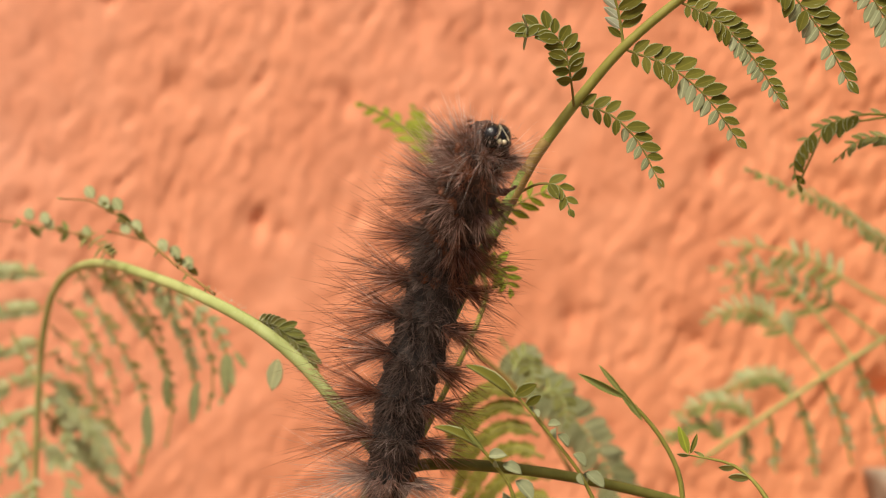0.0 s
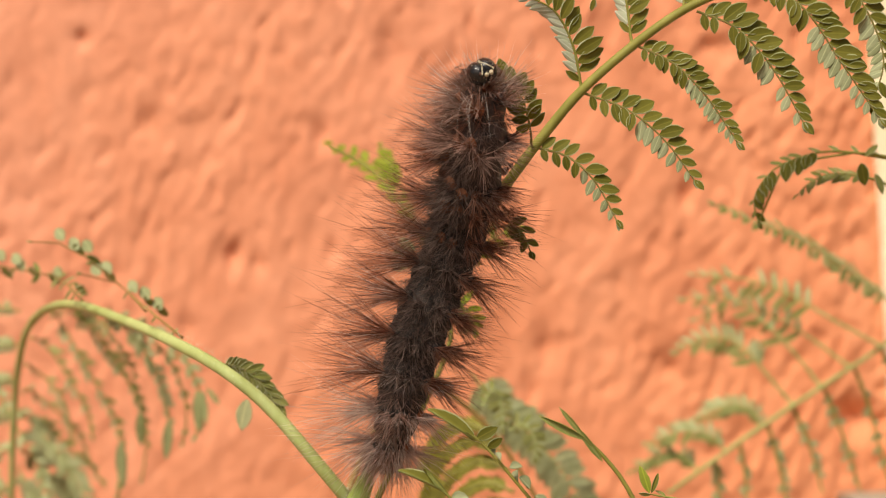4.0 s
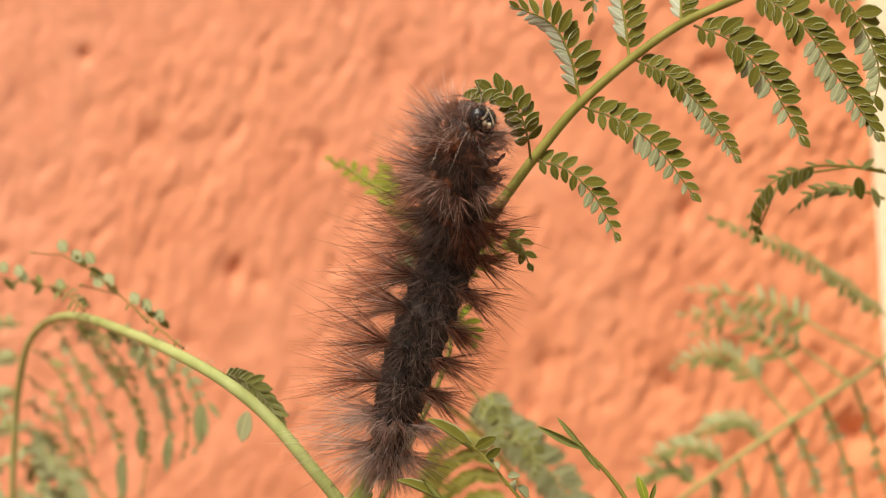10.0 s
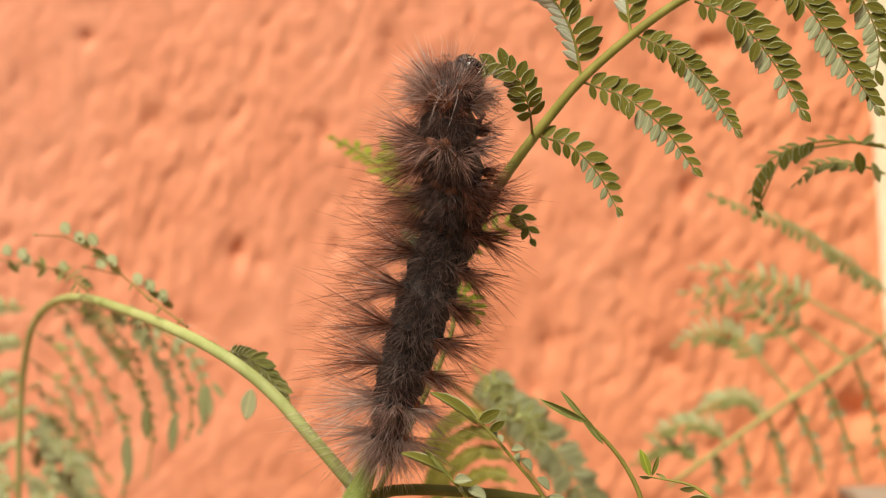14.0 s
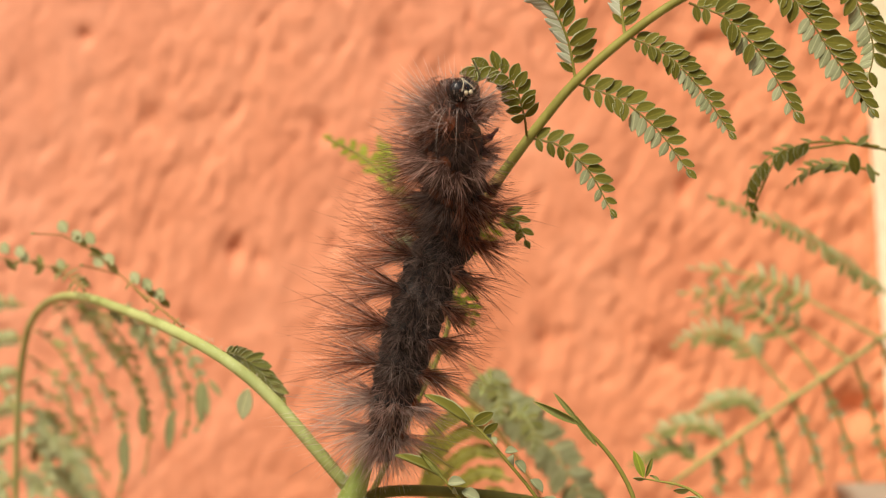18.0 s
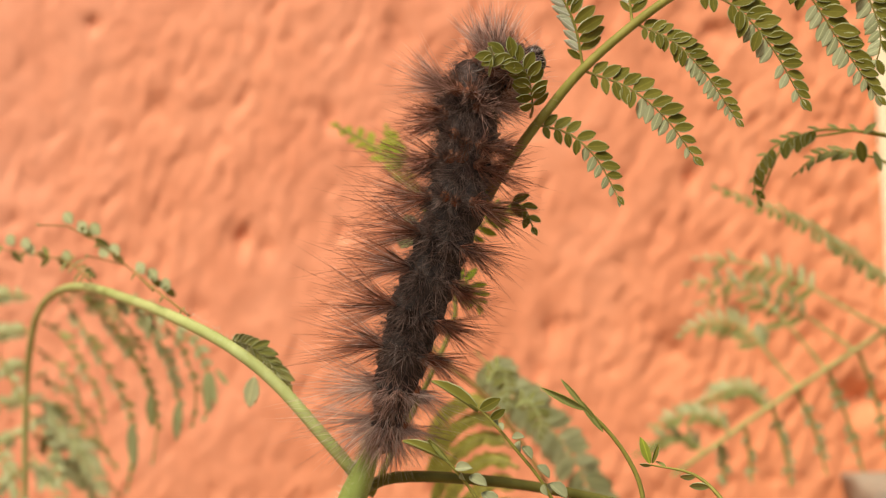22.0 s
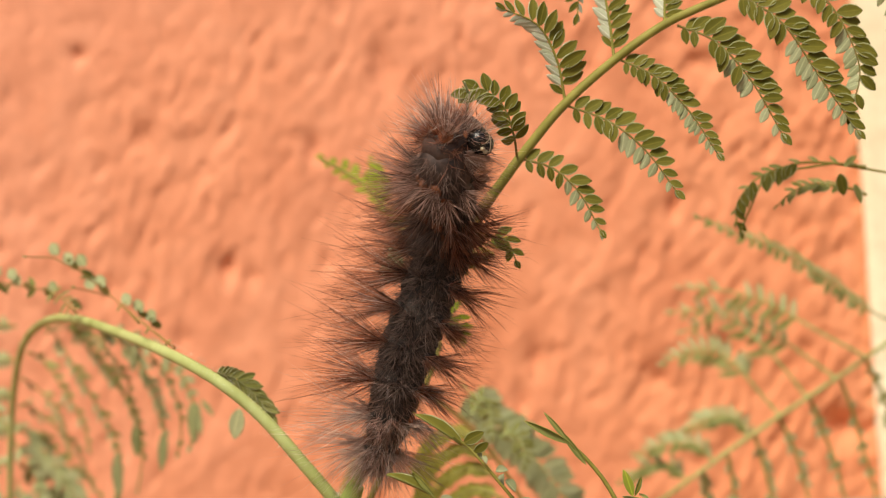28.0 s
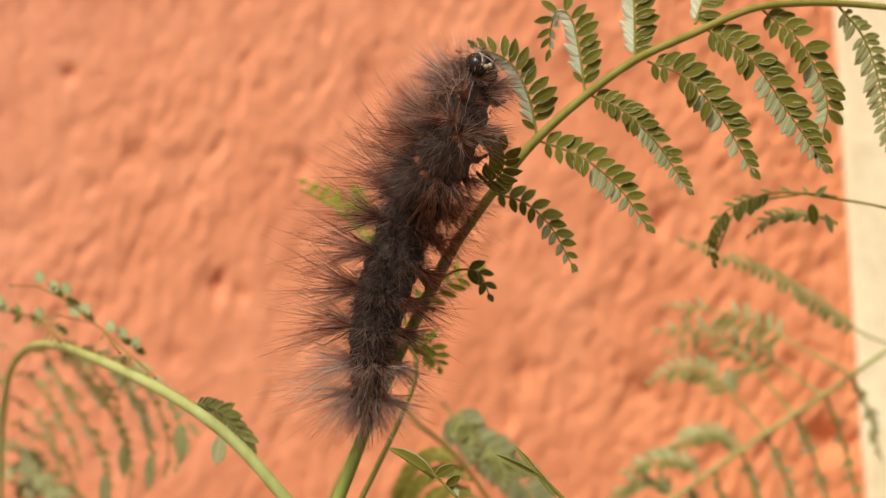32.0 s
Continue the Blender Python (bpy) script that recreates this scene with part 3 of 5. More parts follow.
far_right = frond('soft pale green frond behind the shrub', [(125.0, 70.0, -420.0), (118.0, 70.0, -180.0)] + [(91.0, 70.0, -37.5), (91.0, 70.0, -12.9)] + [(81.2, 70.0, -6.4), (70.7, 70.0, -12.1), (63.4, 70.0, -16.8), (59.3, 70.0, -19.8), (54.4, 70.0, -22.9), (49.5, 70.0, -26.1), (42.0, 70.0, -31.2), (37.1, 70.0, -34.8), (32.3, 70.0, -38.2)], 0.7, 0.3, PALE_STEM, 70)
pinna(far_right, [(50.7, 70.0, -25.6), (46.1, 70.0, -20.2), (42.9, 70.0, -16.6), (38.4, 70.0, -15.4), (33.9, 70.0, -17.4)], 12, 3.4, 'narrow', left=10, right=30, flip=1, angle=64, r=0.24, r1=0.12, rib=PALE_STEM, gaps=0.1, bare=0.25, start=0.36)
pinna(far_right, [(54.7, 70.0, -22.9), (50.3, 70.0, -17.4), (45.7, 70.0, -12.9), (41.3, 70.0, -9.7), (35.1, 70.0, -10.0)], 9, 3.3, 'narrow', left=10, right=30, flip=1, angle=64, r=0.24, r1=0.12, rib=PALE_STEM, gaps=0.22, bare=0.25, start=0.36)
pinna(far_right, [(59.1, 71.0, -20.1), (52.1, 71.0, -15.0), (45.9, 71.0, -11.7), (40.6, 71.0, -11.3), (36.9, 71.0, -12.9)], 9, 3.3, 'narrow', left=10, right=30, flip=1, angle=64, r=0.24, r1=0.12, rib=PALE_STEM, gaps=0.22, bare=0.25, start=0.36)
pinna(far_right, [(63.1, 69.0, -16.9), (55.7, 69.0, -12.8), (49.3, 69.0, -9.1), (43.5, 69.0, -7.1), (36.2, 69.0, -6.5)], 12, 3.4, 'narrow', left=10, right=30, flip=1, angle=64, r=0.24, r1=0.12, rib=PALE_STEM, gaps=0.1, bare=0.25, start=0.36)
pinna(far_right, [(69.8, 70.0, -12.9), (62.3, 64.0, -9.8), (53.8, 57.0, -4.5), (46.4, 51.0, -0.8), (40.3, 47.0, 1.2), (34.9, 45.0, 3.4)], 22, 2.9, 'pale', (0, -1, 0.9), left=10, right=10, angle=62, r=0.17, r1=0.1, rib=PALE_STEM, gaps=0.1, bare=0.1, start=0.22)
pinna(far_right, [(55.2, 71.0, -23.0), (56.9, 71.0, -27.3), (58.7, 71.0, -31.8), (60.3, 71.0, -37.6)], 9, 1.9, 'soft', left=20, right=30, flip=1, angle=36, r=0.3, r1=0.17, rib=OLIVE, gaps=0.5)
pinna(far_right, [(59.5, 70.0, -20.2), (61.3, 70.0, -25.1), (62.9, 70.0, -30.9), (64.6, 70.0, -37.5)], 9, 1.9, 'soft', left=20, right=30, flip=1, angle=36, r=0.3, r1=0.17, rib=OLIVE, gaps=0.5)
pinna(far_right, [(50.6, 71.0, -25.8), (52.6, 71.0, -29.8), (53.8, 71.0, -33.4), (55.0, 71.0, -38.3)], 9, 1.9, 'soft', left=20, right=30, flip=1, angle=36, r=0.3, r1=0.17, rib=OLIVE, gaps=0.5)
pinna(far_right, [(47.2, 72.0, -28.2), (48.3, 72.0, -32.0), (49.4, 72.0, -36.1), (50.0, 72.0, -40.2)], 9, 1.9, 'soft', left=20, right=30, flip=1, angle=36, r=0.3, r1=0.17, rib=OLIVE, gaps=0.5)
pinna(far_right, [(43.2, 72.0, -31.3), (43.9, 72.0, -34.9), (44.2, 72.0, -39.0)], 9, 1.9, 'soft', left=20, right=30, flip=1, angle=36, r=0.3, r1=0.17, rib=OLIVE, gaps=0.5)
pinna(far_right, [(63.4, 70.0, -17.4), (65.8, 70.0, -22.7), (67.4, 70.0, -29.2)], 9, 1.9, 'soft', left=20, right=30, flip=1, angle=36, r=0.3, r1=0.17, rib=OLIVE, gaps=0.5)
pinna(far_right, [(39.6, 72.0, -33.7), (40.0, 72.0, -36.1), (40.1, 72.0, -39.3)], 9, 1.9, 'soft', left=20, right=30, flip=1, angle=36, r=0.3, r1=0.17, rib=OLIVE, gaps=0.5)
pinna(far_right, [(45.7, 70.0, -28.8), (44.9, 70.0, -26.3), (41.3, 70.0, -25.3), (36.5, 70.0, -27.2)], 12, 2.6, 'pale', left=8, right=25, flip=1, rib=PALE_STEM, r=0.18, gaps=0.16, angle=48)
pinna(far_right, [(40.7, 69.0, -32.3), (38.3, 69.0, -29.5), (34.2, 69.0, -29.1), (29.5, 69.0, -30.6)], 12, 2.6, 'pale', left=8, right=25, flip=1, rib=PALE_STEM, r=0.18, gaps=0.16, angle=48)
pinna(far_right, [(36.8, 70.0, -34.9), (34.3, 70.0, -32.3), (31.0, 70.0, -32.5), (27.4, 70.0, -34.6)], 12, 2.6, 'pale', left=8, right=25, flip=1, rib=PALE_STEM, r=0.18, gaps=0.16, angle=48)
frond('dark green side branch at the shrub node', [(-11.2, 0.4, -32.0), (-9.4, 1.6, -29.6), (-5.5, 3.2, -28.1), (2.7, 4.4, -28.5), (11.6, 5.6, -29.9), (21.3, 6.8, -32.3), (32.8, 8.0, -36.0)], 0.66, 0.52, DARK_STEM, 30, 'side_branch', 'branch')
low = frond('pale green stalk with folded silvery leaflets', [(-24.0, 2.0, -200.0), (-16.0, -9.0, -60.0)] + [(-3.7, -12.0, -32.8), (-0.0, -11.9, -31.5), (3.7, -11.8, -30.8), (7.4, -11.7, -30.3), (12.8, -11.6, -30.1), (18.1, -11.4, -30.1), (23.4, -11.3, -30.5), (28.8, -11.2, -31.2), (34.2, -11.1, -32.4), (42.2, -11.0, -35.4)], 0.62, 0.58, PALE_STEM, 60)
pinna(low, [(3.7, -12.0, -30.5), (3.0, -12.0, -27.8), (1.3, -12.0, -25.4), (-1.6, -12.0, -22.1)], 6, 1.7, 'silver', left=60, right=50, flip=1, angle=45, r=0.2, r1=0.13, gaps=0.8, start=0.12)
pinna(low, [(11.3, -12.0, -29.9), (9.5, -12.0, -26.4), (6.9, -12.0, -23.1), (3.7, -12.0, -19.4), (2.4, -12.0, -18.6)], 8, 1.6, 'silver', left=60, right=50, flip=1, angle=45, r=0.2, r1=0.13, gaps=0.8, start=0.2)
pinna(low, [(19.3, -12.0, -29.8), (18.8, -12.0, -26.4), (17.2, -12.0, -23.2), (15.1, -12.0, -20.6), (13.5, -12.0, -19.2)], 6, 1.6, 'green', left=70, right=60, angle=30, r=0.26, r1=0.18, start=0.25, gaps=1.0)
pinna(low, [(28.1, -11.0, -30.8), (27.1, -9.3, -28.4), (24.6, -7.7, -26.2), (20.4, -6.6, -25.4)], 6, 2.2, 'pale', left=60, right=60, angle=35, r=0.28, start=0.3, gaps=0.85)
pinna(low, [(9.5, -12.0, -30.4), (12.2, -12.0, -31.5), (13.8, -12.0, -33.1), (14.1, -12.0, -35.8)], 6, 2.2, 'green', left=60, right=60, angle=40, r=0.2)
single(low, (3.2, -12.0, -19.4), (-1.1, -12.0, -16.2), 'blade', (0.3, -0.6, 0.7))
single(low, (3.4, -12.0, -19.2), (5.4, -12.0, -18.1), 'green', (0.1, -0.8, 0.2))
single(low, (4.4, -12.0, -20.1), (5.8, -12.0, -19.1), 'green', (0.4, -0.8, 0.1))
single(low, (0.2, -12.0, -24.2), (-4.0, -12.0, -22.0), 'blade', (0.4, -0.5, 0.7))
single(low, (0.6, -12.0, -24.5), (-1.6, -12.0, -21.9), 'folded')
single(low, (13.7, -12.0, -19.3), (9.2, -12.0, -17.1), 'folded')
single(low, (13.5, -12.0, -19.0), (11.2, -12.0, -16.2), 'folded')
single(low, (15.3, -12.0, -21.4), (12.7, -12.0, -17.9), 'folded')
single(low, (20.4, -6.6, -25.3), (19.6, -6.4, -22.6), 'young')
single(low, (20.6, -6.6, -25.3), (21.4, -6.0, -23.4), 'blade')
for foot, tip, face in (
    ((1.0, -24.9), (2.9, -24.6), (0.2, -0.8, 0.5)), ((2.3, -25.7), (4.3, -26.6), (0.3, -0.8, 0.4)), ((3.5, -27.2), (5.4, -29.2), (0.5, -0.8, 0.2)), ((3.2, -29.1), (2.1, -28.1), (-0.5, -0.7, 0.2)),
    ((1.9, -25.9), (1.5, -25.1), (-0.5, -0.7, 0.2)), ((6.5, -21.9), (7.9, -21.8), (0.2, -0.8, 0.5)), ((7.4, -22.8), (8.6, -24.0), (0.5, -0.8, 0.2)),
    ((8.9, -24.6), (10.2, -25.9), (0.5, -0.8, 0.2)), ((10.1, -26.4), (12.0, -27.9), (0.4, -0.8, 0.3)), ((9.5, -26.4), (9.9, -27.6), (-0.5, -0.7, 0.1)), ((5.2, -20.5), (5.7, -21.2), (0.3, -0.8, 0.2))):
    single(low, (foot[0], -12.2, foot[1]), (foot[0] + 0.85 * (tip[0] - foot[0]), -12.8, foot[1] + 0.85 * (tip[1] - foot[1])), 'shell', face)
fern = frond('broad soft olive green frond behind the caterpillar', [(-14.5, 1.5, -50.0), (-11.7, 26.0, -32.0)] + [(-4.0, 36.0, -17.2), (1.0, 36.5, -20.0), (5.3, 37.0, -23.7), (8.8, 37.5, -28.4), (12.4, 38.0, -34.3)], 0.5, 0.3, RED_STEM, 40)
pinna(fern, [(3.6, 53.0, -18.6), (7.4, 53.5, -23.3), (11.1, 54.0, -26.9), (14.8, 55.0, -30.6), (17.6, 56.0, -34.7), (19.9, 57.0, -39.5), (21.6, 57.0, -44.7)], 26, 4.0, 'band', left=10, right=16, rib=PALE_STEM, r=0.18, gaps=0.05, angle=56, taper=0)
pinna(fern, [(5.0, 39.0, -21.7), (6.6, 39.0, -19.5), (7.4, 39.0, -21.7), (7.6, 39.0, -24.5)], 9, 2.0, 'pale', left=20, right=20, rib=PALE_STEM, r=0.18)
pinna(fern, [(8.3, 40.0, -25.1), (10.2, 40.0, -24.0), (11.6, 40.0, -26.0), (11.8, 40.0, -28.4)], 9, 2.0, 'pale', left=20, right=20, rib=PALE_STEM, r=0.18)
pinna(fern, [(6.0, 40.0, -25.1), (2.9, 41.7, -24.3), (-0.5, 43.3, -26.3), (-2.6, 45.0, -30.4)], 24, 1.6, 'olive', left=5, right=5, rib=OLIVE, r=0.26, angle=40, taper=0)
pinna(fern, [(7.4, 40.0, -27.5), (3.9, 41.7, -26.4), (0.1, 43.3, -28.9), (-2.4, 45.0, -34.0)], 24, 1.6, 'olive', left=5, right=5, rib=OLIVE, r=0.26, angle=40, taper=0)
pinna(fern, [(8.4, 40.0, -30.0), (4.8, 41.7, -29.0), (0.7, 43.3, -31.7), (-1.9, 45.0, -37.4)], 24, 1.6, 'olive', left=5, right=5, rib=OLIVE, r=0.26, angle=40, taper=0)
pinna(fern, [(9.0, 40.0, -32.7), (5.3, 41.7, -31.8), (1.5, 43.3, -34.6), (-1.1, 45.0, -40.6)], 24, 1.6, 'olive', left=5, right=5, rib=OLIVE, r=0.26, angle=40, taper=0)
pinna(fern, [(9.8, 40.0, -35.4), (6.1, 41.7, -34.8), (2.3, 43.3, -37.8), (0.3, 45.0, -43.6)], 24, 1.6, 'olive', left=5, right=5, rib=OLIVE, r=0.26, angle=40, taper=0)
pinna(fern, [(10.4, 40.0, -38.2), (6.9, 41.7, -37.8), (3.4, 43.3, -41.1), (2.0, 45.0, -46.4)], 24, 1.6, 'olive', left=5, right=5, rib=OLIVE, r=0.26, angle=40, taper=0)
sprout = frond('bright yellow green young sprout behind the caterpillar', [(-8.0, 3.0, -30.0)] + [(0.4, 12.0, -13.3), (0.4, 14.8, -7.9), (-2.1, 17.6, -0.4), (-6.0, 20.4, 5.3), (-9.3, 23.2, 8.3), (-13.1, 26.0, 10.3)], 0.35, 0.15, STEM, 30)
pinna(sprout, [(-3.0, 36.0, 1.0), (-6.5, 41.3, 6.0), (-10.1, 46.7, 9.5), (-14.7, 52.0, 11.9)], 9, 3.7, 'young', left=10, right=25, angle=27, gaps=0.0)
pinna(sprout, [(-3.0, 36.0, 1.0), (-5.1, 40.0, 5.8), (-6.9, 44.0, 9.3), (-7.9, 48.0, 11.4)], 6, 3.3, 'young', left=10, right=35, angle=20, start=0.45)
pinna(sprout, [(0.4, 14.0, -4.8), (2.8, 14.0, -2.3), (5.6, 14.0, -0.4), (8.2, 14.0, 0.5)], 8, 2.4, 'young', left=20, right=35)
pinna(sprout, [(0.4, 12.0, -8.4), (2.2, 12.0, -7.8), (3.1, 12.0, -9.0), (3.6, 12.0, -10.3)], 7, 2.4, 'young', left=20, right=35)
single(sprout, (-4.8, 9.0, -3.9), (-3.4, 8.0, -0.7), 'broad')
single(sprout, (-3.0, 8.0, -2.4), (-4.4, 8.0, -0.2), 'broad')
arch = frond('pale green arching frond with hanging leaflets', [(-9.4, 0.5, -27.3), (-13.0, 1.0, -23.1), (-17.8, 2.0, -17.8), (-22.8, 3.0, -13.9), (-29.4, 9.0, -11.2), (-36.1, 18.0, -9.6), (-43.5, 28.0, -8.4), (-50.0, 40.0, -9.5), (-55.0, 50.0, -12.8), (-58.0, 57.0, -18.2), (-59.9, 62.0, -24.9), (-61.0, 64.9, -33.2), (-61.7, 67.0, -40.0), (-62.9, 69.2, -50.2), (-64.0, 71.5, -62.9)], 0.72, 0.34, PALE_STEM, 70)
fuzz(arch, [(-9.4, 0.5, -27.3), (-13.0, 1.0, -23.1), (-17.8, 2.0, -17.8), (-22.6, 3.0, -13.7), (-28.9, 9.0, -10.7)], lambda u: 0.66 - 0.12 * u, 420, 0.55)
pinna(arch, [(-27.9, 9.0, -11.0), (-36.0, 24.6, -7.4), (-39.8, 23.9, -3.9), (-43.8, 23.3, -1.2), (-47.8, 22.8, -0.8)], 5, 1.2, 'pale', left=30, right=30, rib=RED_STEM, r=0.17, angle=50, gaps=0.3)
pinna(arch, [(-31.8, 9.0, -8.2), (-37.8, 25.0, -5.9), (-40.1, 25.0, -5.2), (-42.4, 25.0, -4.6)], 3, 1.2, 'pale', left=30, right=30, rib=RED_STEM, r=0.14)
pinna(arch, [(-40.6, 18.0, -7.4), (-47.1, 34.0, -5.4), (-51.4, 34.0, -4.4), (-58.6, 34.0, -3.3)], 10, 1.8, 'pale', left=30, right=30, rib=RED_STEM, r=0.16, gaps=0.2)
pinna(arch, [(-22.8, 3.0, -13.3), (-21.2, 5.5, -14.1), (-19.3, 6.5, -15.6), (-18.0, 7.0, -17.5)], 13, 2.5, 'pale', (0.2, -1, 0.3), left=12, right=12, angle=32, rib=OLIVE, taper=0)
single(arch, (-22.5, 22.1, -19.0), (-23.4, 22.1, -22.6), 'soft')
single(arch, (-44.8, 27.2, -0.7), (-45.9, 28.6, 0.7), 'broad')
single(arch, (-43.8, 27.2, -1.1), (-42.6, 28.6, -2.5), 'pale')
single(arch, (-43.0, 27.2, -1.8), (-44.3, 28.6, -0.5), 'broad')
single(arch, (-42.1, 27.2, -2.4), (-40.7, 28.6, -3.8), 'pale')
single(arch, (-41.5, 27.2, -2.1), (-42.7, 28.6, -0.7), 'broad')
single(arch, (-40.5, 27.2, -4.8), (-41.8, 28.6, -3.5), 'broad')
single(arch, (-40.1, 27.2, -4.2), (-38.9, 28.6, -5.5), 'pale')
single(arch, (-39.2, 27.2, -4.6), (-40.4, 28.6, -3.3), 'broad')
single(arch, (-36.2, 27.2, -6.9), (-37.2, 28.6, -5.5), 'broad')
single(arch, (-35.4, 27.2, -7.3), (-34.3, 28.6, -8.6), 'pale')
single(arch, (-34.7, 27.2, -7.7), (-35.8, 28.6, -6.3), 'broad')
single(arch, (-33.9, 27.2, -8.4), (-32.6, 28.6, -9.8), 'pale')
single(arch, (-33.2, 27.2, -8.9), (-34.4, 28.6, -7.5), 'broad')
single(arch, (-54.2, 36.0, -3.3), (-55.4, 37.2, -1.9), 'broad')
single(arch, (-54.6, 36.0, -4.1), (-53.4, 37.2, -5.4), 'pale')
single(arch, (-52.2, 36.0, -3.8), (-53.5, 37.2, -2.4), 'broad')
single(arch, (-51.3, 36.0, -4.1), (-50.1, 37.2, -5.4), 'pale')
single(arch, (-51.8, 36.0, -4.6), (-52.9, 37.2, -3.1), 'broad')
single(arch, (-48.8, 36.0, -4.8), (-47.6, 37.2, -6.3), 'pale')
single(arch, (-47.1, 36.0, -5.4), (-48.4, 37.2, -4.1), 'broad')
single(arch, (-45.5, 36.0, -6.2), (-44.1, 37.2, -7.5), 'pale')


def hang(pts, n, size, kind, gaps, start):
    """A hanging side leaf of the arching frond."""
    pinna(arch, pts, n, size, kind, (0, -1, 0.5), left=5, right=5, flip=1, rib=OLIVE, r=0.24, r1=0.12, gaps=gaps, angle=36, start=start)


hang([(-41.3, 29.5, -9.2), (-46.9, 59.5, -10.9), (-43.4, 59.5, -13.6), (-40.2, 59.5, -17.7), (-38.4, 59.5, -22.3), (-37.8, 59.5, -26.5), (-38.2, 59.5, -30.6)], 26, 2.2, 'soft', 0.18, 0.46)
hang([(-48.3, 40.0, -9.2), (-53.5, 65.6, -10.5), (-50.2, 65.6, -13.4), (-47.8, 65.6, -16.7), (-45.5, 65.6, -20.0), (-43.6, 65.6, -22.8), (-42.5, 65.6, -26.2), (-42.5, 65.6, -29.4)], 22, 2.0, 'pale', 0.28, 0.47)
hang([(-35.7, 22.0, -10.1), (-41.3, 55.0, -12.0), (-38.0, 55.0, -14.3), (-34.8, 55.0, -17.0), (-33.1, 55.0, -20.7), (-32.6, 55.0, -24.3), (-33.6, 55.0, -27.8)], 15, 2.3, 'soft', 0.20, 0.49)
hang([(-50.5, 45.0, -10.2), (-56.6, 73.0, -12.0), (-54.2, 73.0, -16.1), (-50.9, 73.0, -22.0), (-48.0, 73.0, -26.9), (-47.0, 73.0, -33.7), (-48.1, 73.0, -40.5)], 22, 2.2, 'pale', 0.38, 0.44)
hang([(-55.1, 53.0, -14.1), (-60.4, 76.0, -15.6), (-57.8, 76.0, -17.8), (-55.4, 76.0, -21.8), (-52.9, 76.0, -26.1), (-52.0, 76.0, -30.2)], 13, 2.3, 'pale', 0.48, 0.56)
hang([(-57.2, 57.8, -18.0), (-62.1, 79.0, -19.9), (-59.1, 79.0, -22.4), (-56.6, 79.0, -26.0), (-55.6, 79.0, -31.5)], 12, 2.3, 'pale', 0.48, 0.60)
hang([(-59.9, 66.3, -30.9), (-64.2, 86.0, -34.0), (-60.4, 86.0, -37.9), (-56.3, 86.0, -42.6), (-53.2, 86.0, -46.6)], 15, 3.3, 'soft', 0.18, 0.53)
hang([(-59.2, 63.4, -25.9), (-63.5, 82.5, -28.0), (-60.4, 82.5, -29.8), (-53.9, 82.5, -35.4), (-51.4, 82.5, -39.0)], 14, 2.5, 'pale', 0.43, 0.53)
hang([(-44.3, 32.5, -8.5), (-50.3, 62.7, -10.3), (-46.4, 62.7, -14.2), (-43.5, 62.7, -18.8), (-43.1, 62.7, -23.1)], 14, 1.8, 'pale', 0.38, 0.57)
hang([(-38.5, 26.9, -9.6), (-44.1, 58.5, -11.4), (-40.7, 58.5, -13.9), (-37.5, 58.5, -17.4), (-35.8, 58.5, -21.5), (-35.2, 58.5, -25.4), (-35.9, 58.5, -29.2)], 20, 1.9, 'pale', 0.33, 0.38)
hang([(-45.9, 38.5, -9.7), (-51.8, 67.5, -11.4), (-48.8, 67.5, -14.9), (-45.5, 67.5, -19.9), (-43.2, 67.5, -24.6), (-42.4, 67.5, -30.1), (-43.2, 67.5, -35.5)], 22, 1.9, 'pale', 0.38, 0.38)
hang([(-58.2, 61.8, -21.9), (-62.8, 82.0, -23.9), (-59.8, 82.0, -26.1), (-55.2, 82.0, -30.7), (-53.5, 82.0, -35.2)], 14, 2.1, 'pale', 0.38, 0.43)
hang([(-59.5, 66.0, -28.4), (-63.9, 85.5, -31.0), (-60.4, 85.5, -33.9), (-55.1, 85.5, -39.0), (-52.3, 85.5, -42.8)], 14, 2.4, 'pale', 0.33, 0.43)
for foot, tip in (((-31.9, -20.4), (-31.9, -26.0)), ((-30.7, -20.2), (-28.9, -22.2)), ((-31.5, -20.7), (-30.6, -24.8)), ((-35.6, -24.2), (-35.9, -29.4)), ((-41.9, -27.0), (-41.9, -33.0)), ((-39.3, -23.0), (-39.5, -27.6))):
    single(arch, (foot[0] * 1.04, 55.0, foot[1] * 1.04), (tip[0] * 1.04, 54.0, tip[1] * 1.04), 'hanging', (0, -1, 0.4))
pinna(arch, [(-62.9, 77.5, -11.7), (-66.2, 78.0, -11.2), (-70.4, 78.5, -11.4), (-73.8, 79.0, -11.8)], 12, 2.1, 'soft', left=30, right=10, rib=OLIVE, r=0.18, gaps=0.2, angle=44)
pinna(arch, [(-63.1, 77.5, -16.7), (-66.5, 78.0, -16.8), (-70.4, 78.5, -17.4), (-73.8, 79.0, -18.5)], 12, 2.1, 'soft', left=30, right=10, rib=OLIVE, r=0.18, gaps=0.2, angle=44)
pinna(arch, [(-63.4, 77.5, -21.7), (-66.8, 78.0, -22.2), (-70.3, 78.5, -23.3), (-73.7, 79.0, -24.4)], 12, 2.1, 'soft', left=30, right=10, rib=OLIVE, r=0.18, gaps=0.2, angle=44)
pinna(arch, [(-63.5, 77.5, -26.7), (-66.8, 78.0, -27.6), (-70.3, 78.5, -29.2), (-73.7, 79.0, -31.0)], 12, 2.1, 'soft', left=30, right=10, rib=OLIVE, r=0.18, gaps=0.2, angle=44)
